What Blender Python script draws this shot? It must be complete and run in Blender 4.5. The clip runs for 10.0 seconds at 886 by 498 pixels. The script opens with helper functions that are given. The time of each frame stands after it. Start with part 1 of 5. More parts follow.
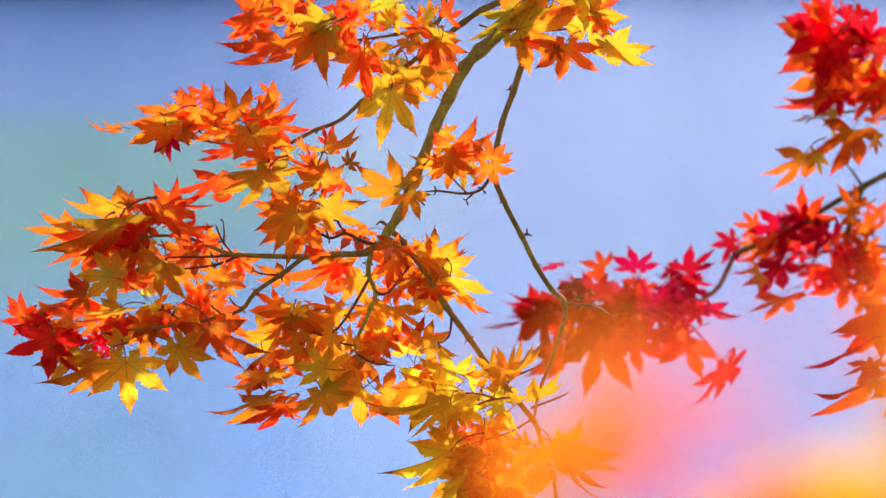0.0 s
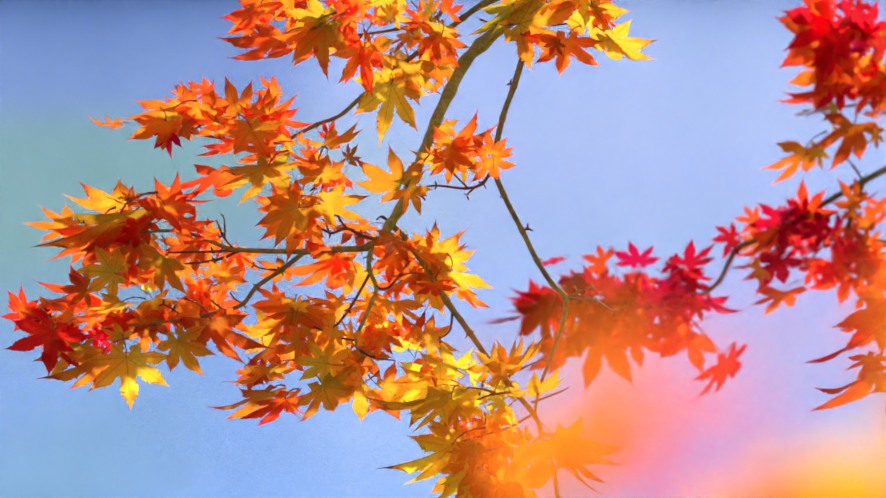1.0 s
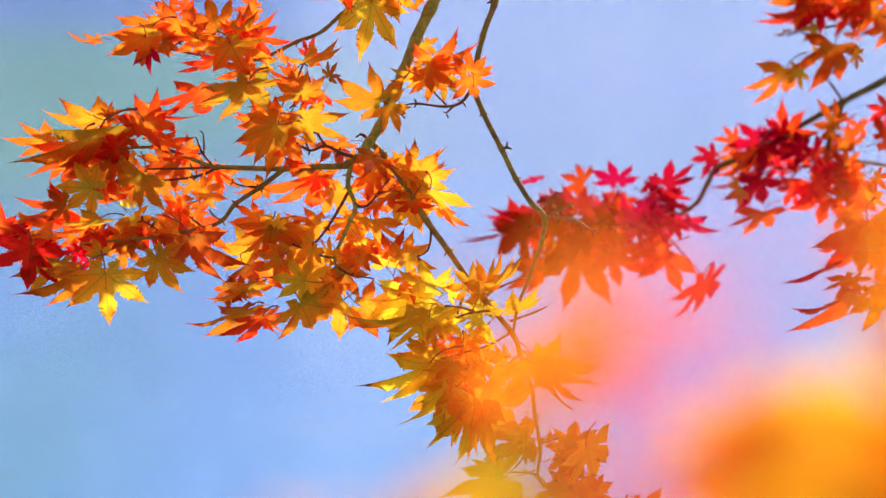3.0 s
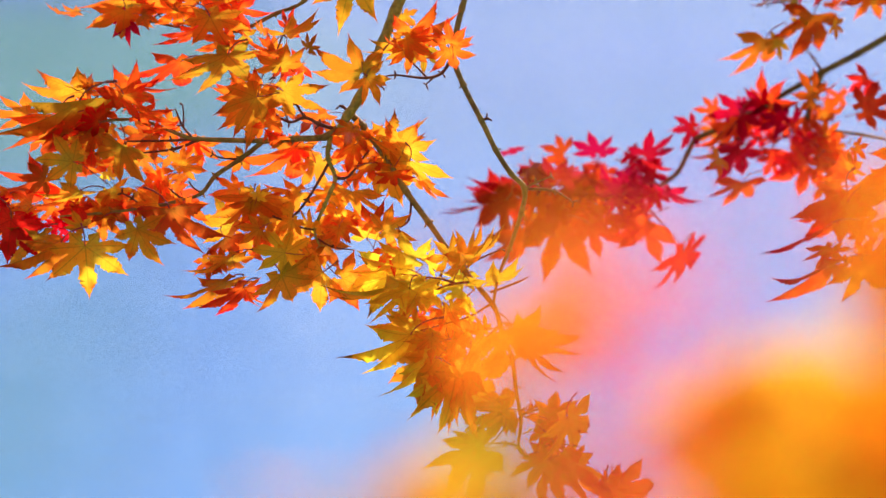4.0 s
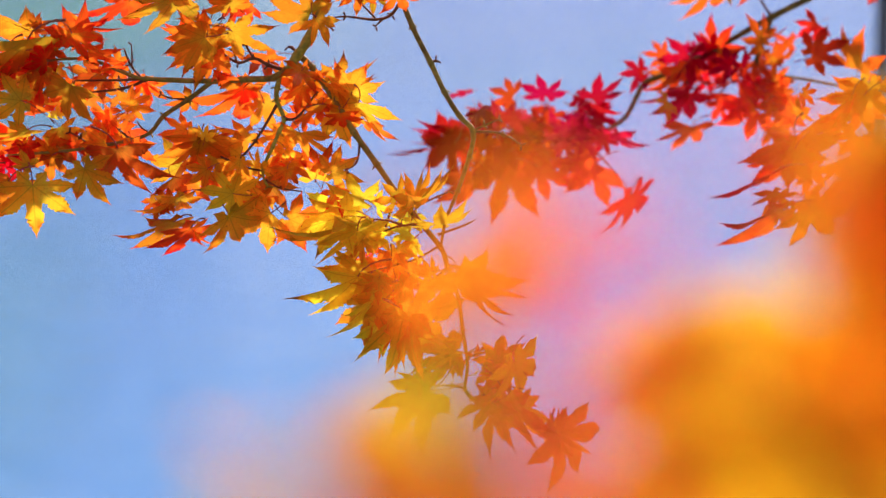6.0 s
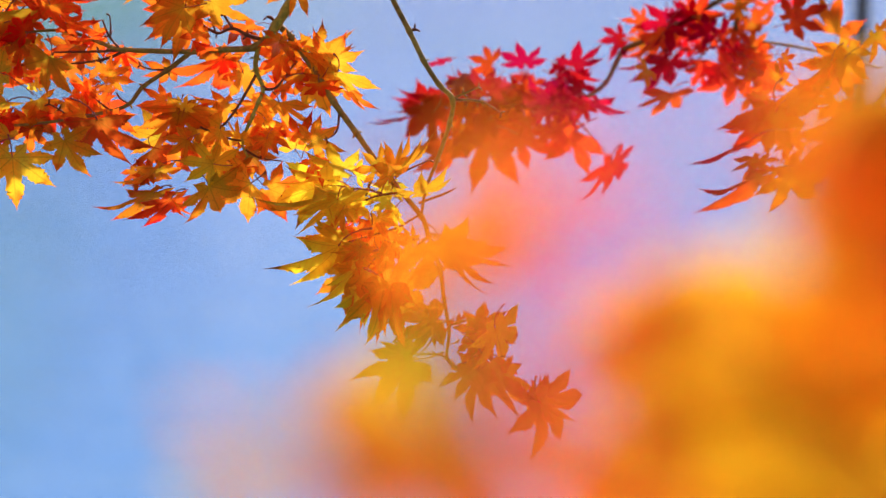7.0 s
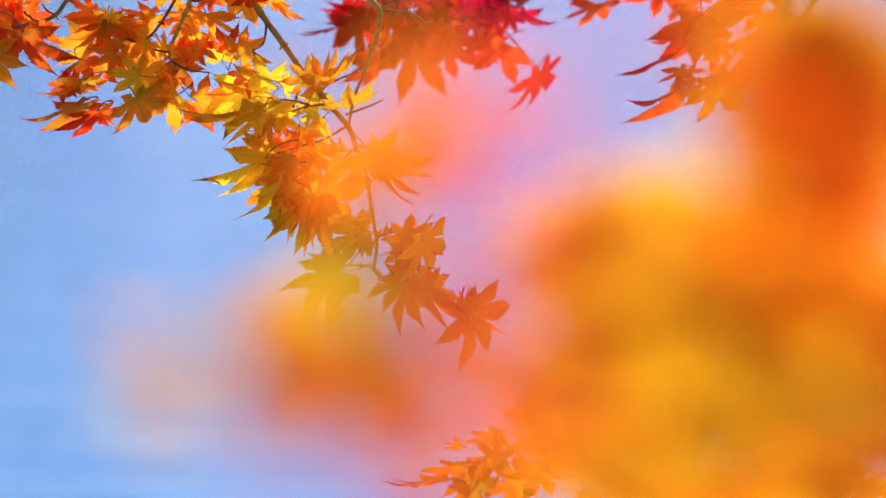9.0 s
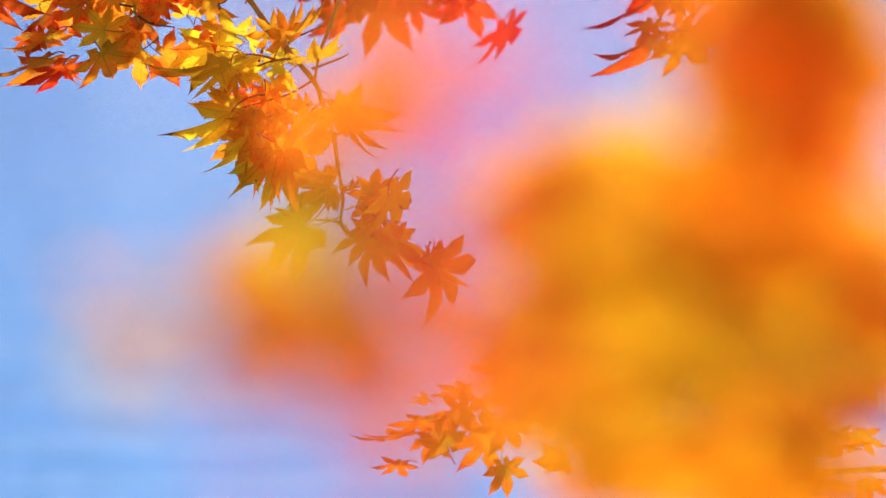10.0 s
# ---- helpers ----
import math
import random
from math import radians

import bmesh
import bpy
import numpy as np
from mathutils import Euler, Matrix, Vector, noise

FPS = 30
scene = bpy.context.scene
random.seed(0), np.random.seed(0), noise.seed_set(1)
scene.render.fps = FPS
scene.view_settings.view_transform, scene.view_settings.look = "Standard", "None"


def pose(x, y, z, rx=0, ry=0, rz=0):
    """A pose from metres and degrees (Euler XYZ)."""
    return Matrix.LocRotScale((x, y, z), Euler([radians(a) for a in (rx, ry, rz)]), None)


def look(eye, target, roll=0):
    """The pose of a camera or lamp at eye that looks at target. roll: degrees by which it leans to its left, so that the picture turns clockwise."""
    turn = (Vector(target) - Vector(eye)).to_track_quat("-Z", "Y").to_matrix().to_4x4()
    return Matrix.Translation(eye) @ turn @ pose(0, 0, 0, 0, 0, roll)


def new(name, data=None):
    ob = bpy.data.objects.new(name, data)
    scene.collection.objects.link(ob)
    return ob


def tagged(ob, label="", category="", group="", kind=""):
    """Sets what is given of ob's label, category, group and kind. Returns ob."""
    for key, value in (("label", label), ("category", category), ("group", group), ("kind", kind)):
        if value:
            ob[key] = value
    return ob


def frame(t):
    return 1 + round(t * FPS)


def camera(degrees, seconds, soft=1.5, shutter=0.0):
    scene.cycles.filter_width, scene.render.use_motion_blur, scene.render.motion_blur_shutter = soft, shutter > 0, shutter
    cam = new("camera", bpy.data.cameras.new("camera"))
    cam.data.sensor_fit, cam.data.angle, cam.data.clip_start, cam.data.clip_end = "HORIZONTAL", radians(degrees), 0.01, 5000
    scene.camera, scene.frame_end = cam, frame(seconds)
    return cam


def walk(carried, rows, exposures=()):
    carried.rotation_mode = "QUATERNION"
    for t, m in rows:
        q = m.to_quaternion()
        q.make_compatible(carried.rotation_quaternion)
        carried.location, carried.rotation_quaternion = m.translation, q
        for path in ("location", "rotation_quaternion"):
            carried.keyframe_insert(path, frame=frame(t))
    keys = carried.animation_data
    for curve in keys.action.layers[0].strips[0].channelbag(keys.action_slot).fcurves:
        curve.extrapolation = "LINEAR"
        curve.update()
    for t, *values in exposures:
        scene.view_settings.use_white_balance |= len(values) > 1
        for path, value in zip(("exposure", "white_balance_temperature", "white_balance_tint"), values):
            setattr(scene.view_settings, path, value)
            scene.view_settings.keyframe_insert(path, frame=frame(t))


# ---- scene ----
EYE = (0.0, 0.0, 1.6)
cam = camera(14, 10.0)
# a long lens, wide open, focused on the orange maple
cam.data.dof.use_dof = True
cam.data.dof.focus_distance = 4.955
cam.data.dof.aperture_fstop = 2.1
# seconds, tilt, turn to the right, roll
VIEWS = [
    (0, -5.742, 0.015, -0.283),
    (0.5, -5.805, 0.046, -0.169),
    (1, -5.825, 0.004, -0.350),
    (1.5, -5.982, -0.029, -0.258),
    (2, -6.336, 0.097, -0.173),
    (2.5, -6.685, 0.273, 0.080),
    (3, -7.125, 0.336, 0.037),
    (4.5, -7.752, 0.908, 0.042),
    (5, -8.012, 1.193, 0.352),
    (6.5, -8.726, 1.677, 0.297),
    (7, -8.993, 1.806, 0.001),
    (7.5, -9.321, 2.005, 0.084),
    (8, -9.633, 2.399, 0.009),
    (8.5, -9.978, 2.619, 0.052),
    (9, -10.400, 2.974, 0.103),
    (9.5, -10.812, 3.243, 0.038),
    (10, -11.126, 3.521, 0.077),
]
walk(cam, [(t, pose(*EYE, 90 + tilt, 0, -turn) @ pose(0, 0, 0, 0, 0, roll)) for t, tilt, turn, roll in VIEWS],
     [(t, stops, 6150, 34) for t, stops in ((0.0, 0.36), (3.0, 0.36), (5.0, 0.22), (6.5, 0.14), (7.0, 0.16), (7.5, 0.24), (8.0, 0.18), (8.5, 0.18), (9.0, 0.24), (9.5, 0.36), (10.0, 0.24))])

# ---- light ----
SUN_ELEVATION, SUN_AZIMUTH = 36, 31          # degrees; azimuth clockwise from the view
world = bpy.data.worlds.new("sky")
scene.world = world
world.use_nodes = True
wn = world.node_tree.nodes
sky = wn.new("ShaderNodeTexSky")
sky.sky_type, sky.sun_disc = "NISHITA", False
sky.sun_elevation, sky.sun_rotation = radians(SUN_ELEVATION), radians(SUN_AZIMUTH)
sky.air_density, sky.dust_density, sky.ozone_density = 1.1, 0.1, 4.5
world.node_tree.links.new(sky.outputs[0], wn["Background"].inputs[0])
wn["Background"].inputs[1].default_value = 0.13
sun = new("sun", bpy.data.lights.new("sun", "SUN"))
sun.data.energy, sun.data.angle, sun.data.color = 5.0, radians(6), (1.0, 0.95, 0.86)   # a hazy sun: soft shadows
e, a = radians(SUN_ELEVATION), radians(SUN_AZIMUTH)
sun.matrix_world = look((0, 0, 0), (-math.sin(a) * math.cos(e), -math.cos(a) * math.cos(e), -math.sin(e)))


# ---- materials ----
def material(name):
    m = bpy.data.materials.new(name)
    m.use_nodes = True
    m.node_tree.nodes.clear()
    return m, m.node_tree.nodes, m.node_tree.links


def node(nodes, kind, **values):
    n = nodes.new("ShaderNode" + kind)
    for key, value in values.items():
        n.inputs[key].default_value = value
    return n


def ramp(nodes, stops):
    n = nodes.new("ShaderNodeValToRGB")
    while len(n.color_ramp.elements) < len(stops):
        n.color_ramp.elements.new(0.5)
    for el, (at, c) in zip(n.color_ramp.elements, stops):
        el.position, el.color = at, (*c, 1)
    return n


def mix(nodes, links, mode, fac, a, b):
    n = nodes.new("ShaderNodeMix")
    n.data_type, n.blend_type = "RGBA", mode
    for socket, value in ((n.inputs[0], fac), (n.inputs[6], a), (n.inputs[7], b)):
        if hasattr(value, "is_linked"):
            links.new(value, socket)
        elif isinstance(value, tuple):
            socket.default_value = (*value, 1)
        else:
            socket.default_value = value
    return n.outputs[2]


def leaf_material(name, heart, blade, rim, through_light, spots=0.5):
    """A thin autumn leaf: colour from the heart to the tips, veins, blotches, light shining through."""
    m, nodes, links = material(name)
    info = nodes.new("ShaderNodeObjectInfo")
    radial = nodes.new("ShaderNodeAttribute")
    radial.attribute_name = "radial"
    vein = nodes.new("ShaderNodeAttribute")
    vein.attribute_name = "vein"
    place = nodes.new("ShaderNodeTexCoord")
    shift = nodes.new("ShaderNodeVectorMath")
    links.new(place.outputs["Object"], shift.inputs[0])
    links.new(info.outputs["Random"], shift.inputs[1])
    cloud = node(nodes, "TexNoise", Scale=3.0, Detail=3.0)
    speck = node(nodes, "TexNoise", Scale=17.0, Detail=4.0, Roughness=0.7)
    for n in (cloud, speck):
        links.new(shift.outputs[0], n.inputs["Vector"])
    # radial colour, pushed about by the clouds
    wob = nodes.new("ShaderNodeMath")
    wob.operation = "MULTIPLY_ADD"
    wob.inputs[1].default_value, wob.inputs[2].default_value = 1.5, -0.75
    links.new(cloud.outputs[0], wob.inputs[0])
    add = nodes.new("ShaderNodeMath")
    links.new(radial.outputs["Fac"], add.inputs[0])
    links.new(wob.outputs[0], add.inputs[1])
    grade = ramp(nodes, [(0.0, heart), (0.42, blade), (0.62, blade), (0.92, rim)])
    links.new(add.outputs[0], grade.inputs[0])
    # leaf to leaf
    hue = node(nodes, "HueSaturation", Saturation=1.0)
    for socket, low, high in (("Hue", 0.487, 0.515), ("Value", 0.76, 1.18)):
        span = nodes.new("ShaderNodeMapRange")
        span.inputs[3].default_value, span.inputs[4].default_value = low, high
        links.new(info.outputs["Random"], span.inputs[0])
        if socket == "Value":
            turn = nodes.new("ShaderNodeMath")
            turn.operation = "PINGPONG"
            turn.inputs[1].default_value = 0.29
            links.new(info.outputs["Random"], turn.inputs[0])
            span.inputs[2].default_value = 0.29
            links.new(turn.outputs[0], span.inputs[0])
        links.new(span.outputs[0], hue.inputs[socket])
    links.new(grade.outputs[0], hue.inputs["Color"])
    spot = ramp(nodes, [(0.60, (0, 0, 0)), (0.70, (1, 1, 1))])
    links.new(speck.outputs[0], spot.inputs[0])
    spot_fac = nodes.new("ShaderNodeMath")
    spot_fac.operation = "MULTIPLY"
    spot_fac.inputs[1].default_value = spots
    links.new(spot.outputs[0], spot_fac.inputs[0])
    base = mix(nodes, links, "MIX", spot_fac.outputs[0], hue.outputs[0], (0.16, 0.045, 0.012))
    # withered tips here and there
    tips = nodes.new("ShaderNodeMath")
    tips.operation = "MULTIPLY"
    links.new(radial.outputs["Fac"], tips.inputs[0])
    links.new(cloud.outputs[0], tips.inputs[1])
    dry = ramp(nodes, [(0.47, (0, 0, 0)), (0.55, (0.85, 0.85, 0.85))])
    links.new(tips.outputs[0], dry.inputs[0])
    base = mix(nodes, links, "MIX", dry.outputs[0], base, (0.13, 0.03, 0.01))
    line = ramp(nodes, [(0.86, (0, 0, 0)), (0.97, (0.55, 0.55, 0.55))])
    links.new(vein.outputs["Fac"], line.inputs[0])
    base = mix(nodes, links, "MIX", line.outputs[0], base, tuple(0.55 * c for c in heart))
    # side veins, slanting forward from the ribs
    out, off = nodes.new("ShaderNodeAttribute"), nodes.new("ShaderNodeAttribute")
    out.attribute_name, off.attribute_name = "way_out", "off_rib"
    slant = nodes.new("ShaderNodeMath")
    slant.operation = "MULTIPLY_ADD"
    slant.inputs[1].default_value = -0.9
    links.new(off.outputs["Fac"], slant.inputs[0])
    links.new(out.outputs["Fac"], slant.inputs[2])
    comb = nodes.new("ShaderNodeMath")
    comb.operation = "PINGPONG"
    comb.inputs[1].default_value = 0.042
    links.new(slant.outputs[0], comb.inputs[0])
    side = ramp(nodes, [(0.0, (0.30, 0.30, 0.30)), (0.010, (0, 0, 0))])
    links.new(comb.outputs[0], side.inputs[0])
    base = mix(nodes, links, "MIX", side.outputs[0], base, tuple(0.5 * c for c in blade))
    shine = node(nodes, "BsdfPrincipled", Roughness=0.42)
    shine.inputs["Specular IOR Level"].default_value = 0.06
    links.new(base, shine.inputs["Base Color"])
    lit = mix(nodes, links, "MULTIPLY", 1.0, base, through_light)
    glow = nodes.new("ShaderNodeBsdfTranslucent")
    links.new(lit, glow.inputs[0])
    bump = node(nodes, "Bump", Strength=0.35, Distance=0.02)
    links.new(speck.outputs[0], bump.inputs["Height"])
    links.new(bump.outputs[0], shine.inputs["Normal"])
    both = node(nodes, "MixShader", Fac=0.80)
    links.new(shine.outputs[0], both.inputs[1])
    links.new(glow.outputs[0], both.inputs[2])
    links.new(both.outputs[0], nodes.new("ShaderNodeOutputMaterial").inputs[0])
    return m


LEAF = {
    "orange": leaf_material("leaf_orange", (0.74, 0.36, 0.012), (0.78, 0.165, 0.007), (0.66, 0.046, 0.008), (1.25, 1.1, 0.7)),
    "vermilion": leaf_material("leaf_vermilion", (0.76, 0.22, 0.010), (0.76, 0.100, 0.007), (0.64, 0.026, 0.010), (1.3, 1.1, 0.7)),
    "red": leaf_material("leaf_red", (0.66, 0.06, 0.010), (0.64, 0.030, 0.010), (0.56, 0.012, 0.014), (1.3, 1.0, 0.8)),
    "scarlet": leaf_material("leaf_scarlet", (0.88, 0.06, 0.030), (0.88, 0.032, 0.030), (0.84, 0.022, 0.040), (1.3, 1.0, 0.9), 0.2),
    "crimson": leaf_material("leaf_crimson", (0.44, 0.010, 0.020), (0.40, 0.006, 0.024), (0.32, 0.004, 0.030), (1.3, 0.9, 0.9)),
    "gold": leaf_material("leaf_gold", (0.68, 0.46, 0.02), (0.80, 0.33, 0.010), (0.76, 0.12, 0.008), (1.2, 1.1, 0.7)),
    "amber": leaf_material("leaf_amber", (0.58, 0.42, 0.02), (0.74, 0.29, 0.010), (0.72, 0.11, 0.008), (1.2, 1.1, 0.7)),
    "chartreuse": leaf_material("leaf_chartreuse", (0.54, 0.52, 0.03), (0.80, 0.48, 0.014), (0.80, 0.24, 0.010), (1.2, 1.12, 0.7), 0.4),
    "olive": leaf_material("leaf_olive", (0.42, 0.38, 0.02), (0.62, 0.38, 0.015), (0.72, 0.22, 0.010), (1.2, 1.15, 0.7), 0.7),
    "lemon": leaf_material("leaf_lemon", (0.82, 0.70, 0.03), (0.86, 0.64, 0.012), (0.84, 0.42, 0.008), (1.2, 1.15, 0.8), 0.3),
    "honey": leaf_material("leaf_honey", (0.86, 0.60, 0.02), (0.88, 0.52, 0.009), (0.86, 0.34, 0.006), (1.25, 1.14, 0.8), 0.3),
    "rust": leaf_material("leaf_rust", (0.48, 0.24, 0.02), (0.60, 0.17, 0.012), (0.54, 0.07, 0.012), (1.2, 1.0, 0.7), 0.8),
}


def bark_material(name, low, high, rough):
    m, nodes, links = material(name)
    place = nodes.new("ShaderNodeTexCoord")
    coarse = node(nodes, "TexNoise", Scale=26.0, Detail=5.0, Roughness=0.65)
    fine = node(nodes, "TexNoise", Scale=190.0, Detail=4.0)
    for n in (coarse, fine):
        links.new(place.outputs["Object"], n.inputs["Vector"])
    tone = ramp(nodes, [(0.3, low), (0.68, high)])
    links.new(coarse.outputs[0], tone.inputs[0])
    grain = ramp(nodes, [(0.3, (0.62, 0.62, 0.62)), (0.7, (1.2, 1.2, 1.2))])
    links.new(fine.outputs[0], grain.inputs[0])
    skin = node(nodes, "BsdfPrincipled", Roughness=rough)
    skin.inputs["Specular IOR Level"].default_value = 0.25
    links.new(mix(nodes, links, "MULTIPLY", 1.0, tone.outputs[0], grain.outputs[0]), skin.inputs["Base Color"])
    bump = node(nodes, "Bump", Strength=0.5, Distance=0.002)
    links.new(fine.outputs[0], bump.inputs["Height"])
    links.new(bump.outputs[0], skin.inputs["Normal"])
    links.new(skin.outputs[0], nodes.new("ShaderNodeOutputMaterial").inputs[0])
    return m


bark_olive = bark_material("bark_olive", (0.34, 0.23, 0.012), (0.66, 0.50, 0.04), 0.5)
bark_brown = bark_material("bark_brown", (0.20, 0.11, 0.008), (0.50, 0.31, 0.03), 0.5)
bark_dark = bark_material("bark_dark", (0.11, 0.075, 0.008), (0.30, 0.21, 0.02), 0.5)
bark_twig = bark_material("bark_twig", (0.14, 0.030, 0.008), (0.32, 0.10, 0.018), 0.45)
bark_old = bark_material("bark_old", (0.06, 0.045, 0.035), (0.17, 0.14, 0.11), 0.85)
stalk_red = bark_material("leaf_stalk", (0.36, 0.05, 0.03), (0.55, 0.12, 0.03), 0.4)


def ground_material(name, low, high, scale):
    m, nodes, links = material(name)
    place = nodes.new("ShaderNodeTexCoord")
    coarse = node(nodes, "TexNoise", Scale=scale, Detail=6.0, Roughness=0.7)
    links.new(place.outputs["Object"], coarse.inputs["Vector"])
    tone = ramp(nodes, [(0.32, low), (0.68, high)])
    links.new(coarse.outputs[0], tone.inputs[0])
    skin = node(nodes, "BsdfPrincipled", Roughness=0.9)
    links.new(tone.outputs[0], skin.inputs["Base Color"])
    bump = node(nodes, "Bump", Strength=0.6, Distance=0.05)
    links.new(coarse.outputs[0], bump.inputs["Height"])
    links.new(bump.outputs[0], skin.inputs["Normal"])
    links.new(skin.outputs[0], nodes.new("ShaderNodeOutputMaterial").inputs[0])
    return m


def water_material():
    m, nodes, links = material("lake_water")
    place = nodes.new("ShaderNodeTexCoord")
    ripple = node(nodes, "TexNoise", Scale=2.6, Detail=4.0, Roughness=0.6)
    swell = node(nodes, "TexNoise", Scale=0.35, Detail=2.0)
    stretch = nodes.new("ShaderNodeMapping")
    stretch.inputs["Scale"].default_value = (0.45, 1.0, 1.0)
    links.new(place.outputs["Object"], stretch.inputs[0])
    for n in (ripple, swell):
        links.new(stretch.outputs[0], n.inputs["Vector"])
    tone = ramp(nodes, [(0.35, (0.054, 0.143, 0.31)), (0.65, (0.074, 0.152, 0.41))])
    links.new(swell.outputs[0], tone.inputs[0])
    # water colour made paler towards the near bank
    axes = nodes.new("ShaderNodeSeparateXYZ")
    links.new(place.outputs["Object"], axes.inputs[0])
    nearshore = nodes.new("ShaderNodeMapRange")
    nearshore.inputs[1].default_value, nearshore.inputs[2].default_value = 36.0, 12.0
    links.new(axes.outputs[1], nearshore.inputs[0])
    water_tone = mix(nodes, links, "MIX", nearshore.outputs[0], tone.outputs[0], (0.120, 0.325, 0.51))
    skin = node(nodes, "BsdfPrincipled", Roughness=0.12, IOR=1.333)
    # green reflection of far-shore trees, painted into the water colour to the west
    mirror_map = nodes.new("ShaderNodeMapping")
    mirror_map.inputs["Location"].default_value = (0.86, -2.3, 0.16)
    mirror_map.inputs["Scale"].default_value = (0.165, 0.06, 0.1)
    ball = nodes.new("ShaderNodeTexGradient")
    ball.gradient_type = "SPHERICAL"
    links.new(place.outputs["Object"], mirror_map.inputs[0])
    links.new(mirror_map.outputs[0], ball.inputs[0])
    mirror_fade = ramp(nodes, [(0.0, (0, 0, 0)), (0.5, (0.95, 0.95, 0.95))])
    links.new(ball.outputs[0], mirror_fade.inputs[0])
    basin = mix(nodes, links, "MIX", mirror_fade.outputs[0], water_tone, (0.05, 0.24, 0.06))
    # a thin teal strip nearer the bank, placed along the left edge of the camera's view
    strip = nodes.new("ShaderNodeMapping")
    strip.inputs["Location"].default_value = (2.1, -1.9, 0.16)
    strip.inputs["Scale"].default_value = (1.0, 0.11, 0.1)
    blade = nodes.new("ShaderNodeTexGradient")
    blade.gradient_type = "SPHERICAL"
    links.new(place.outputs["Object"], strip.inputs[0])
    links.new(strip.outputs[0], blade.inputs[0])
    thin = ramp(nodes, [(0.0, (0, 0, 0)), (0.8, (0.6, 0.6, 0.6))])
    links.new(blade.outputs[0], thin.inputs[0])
    links.new(mix(nodes, links, "MIX", thin.outputs[0], basin, (0.06, 0.25, 0.20)), skin.inputs["Base Color"])
    big = node(nodes, "Bump", Strength=0.18, Distance=0.25)
    small = node(nodes, "Bump", Strength=0.6, Distance=0.13)
    links.new(swell.outputs[0], big.inputs["Height"])
    links.new(ripple.outputs[0], small.inputs["Height"])
    links.new(big.outputs[0], small.inputs["Normal"])
    links.new(small.outputs[0], skin.inputs["Normal"])
    links.new(skin.outputs[0], nodes.new("ShaderNodeOutputMaterial").inputs[0])
    return m


earth = ground_material("bank_earth", (0.05, 0.04, 0.025), (0.12, 0.10, 0.05), 3.0)


def foliage_material(name, low, high):
    m, nodes, links = material(name)
    place = nodes.new("ShaderNodeTexCoord")
    cloud = node(nodes, "TexNoise", Scale=0.5, Detail=5.0)
    links.new(place.outputs["Object"], cloud.inputs["Vector"])
    tone = ramp(nodes, [(0.3, low), (0.7, high)])
    links.new(cloud.outputs[0], tone.inputs[0])
    skin = node(nodes, "BsdfPrincipled", Roughness=0.7)
    glow = nodes.new("ShaderNodeBsdfTranslucent")
    both = node(nodes, "MixShader", Fac=0.5)
    for n, socket in ((skin, both.inputs[1]), (glow, both.inputs[2])):
        links.new(tone.outputs[0], n.inputs[0])
        links.new(n.outputs[0], socket)
    links.new(both.outputs[0], nodes.new("ShaderNodeOutputMaterial").inputs[0])
    return m


far_green = foliage_material("far_foliage", (0.16, 0.26, 0.05), (0.28, 0.40, 0.10))
lake_water = water_material()


# ---- the setting: bank, lake, far shore ----
WATER = -1.6


def bank_height(x, y):
    """The near bank falls to the lake bed; the far shore rises again."""
    near = min(max((6.9 - y) / 1.5, 0.0), 1.0)
    far = min(max((y - 116.0) / 6.0, 0.0), 1.0)
    h = -3.0 + 3.0 * near * near * (3 - 2 * near) + 2.1 * far * far * (3 - 2 * far)
    return h + 0.04 * noise.noise(Vector((x * 0.8, y * 0.8, 0))) * near


def grid_sheet(name, xs, ys, height, mat):
    me = bpy.data.meshes.new(name)
    verts = [(x, y, height(x, y)) for y in ys for x in xs]
    w = len(xs)
    faces = [(j * w + i, j * w + i + 1, (j + 1) * w + i + 1, (j + 1) * w + i) for j in range(len(ys) - 1) for i in range(w - 1)]
    me.from_pydata(verts, [], faces)
    me.materials.append(mat)
    for p in me.polygons:
        p.use_smooth = True
    return new(name, me)


near_x = [-3000, -900, -300, -100, -40, -20] + [-10 + 0.5 * i for i in range(41)] + [20, 40, 100, 300, 900, 3000]
bank_y = [-3000, -600, -100, -30, -12] + [-8 + 0.5 * i for i in range(34)] + [12, 20, 60, 110, 115] + [116 + i for i in range(8)] + [140, 300, 900, 3000]
ground = tagged(grid_sheet("ground", near_x, bank_y, bank_height, earth), "bare earth bank sloping down into the lake", "ground", "", "structure")
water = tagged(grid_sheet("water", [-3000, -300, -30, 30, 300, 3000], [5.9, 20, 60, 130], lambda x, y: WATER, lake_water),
               "pale blue rippled lake water under open sky", "water", "", "structure")


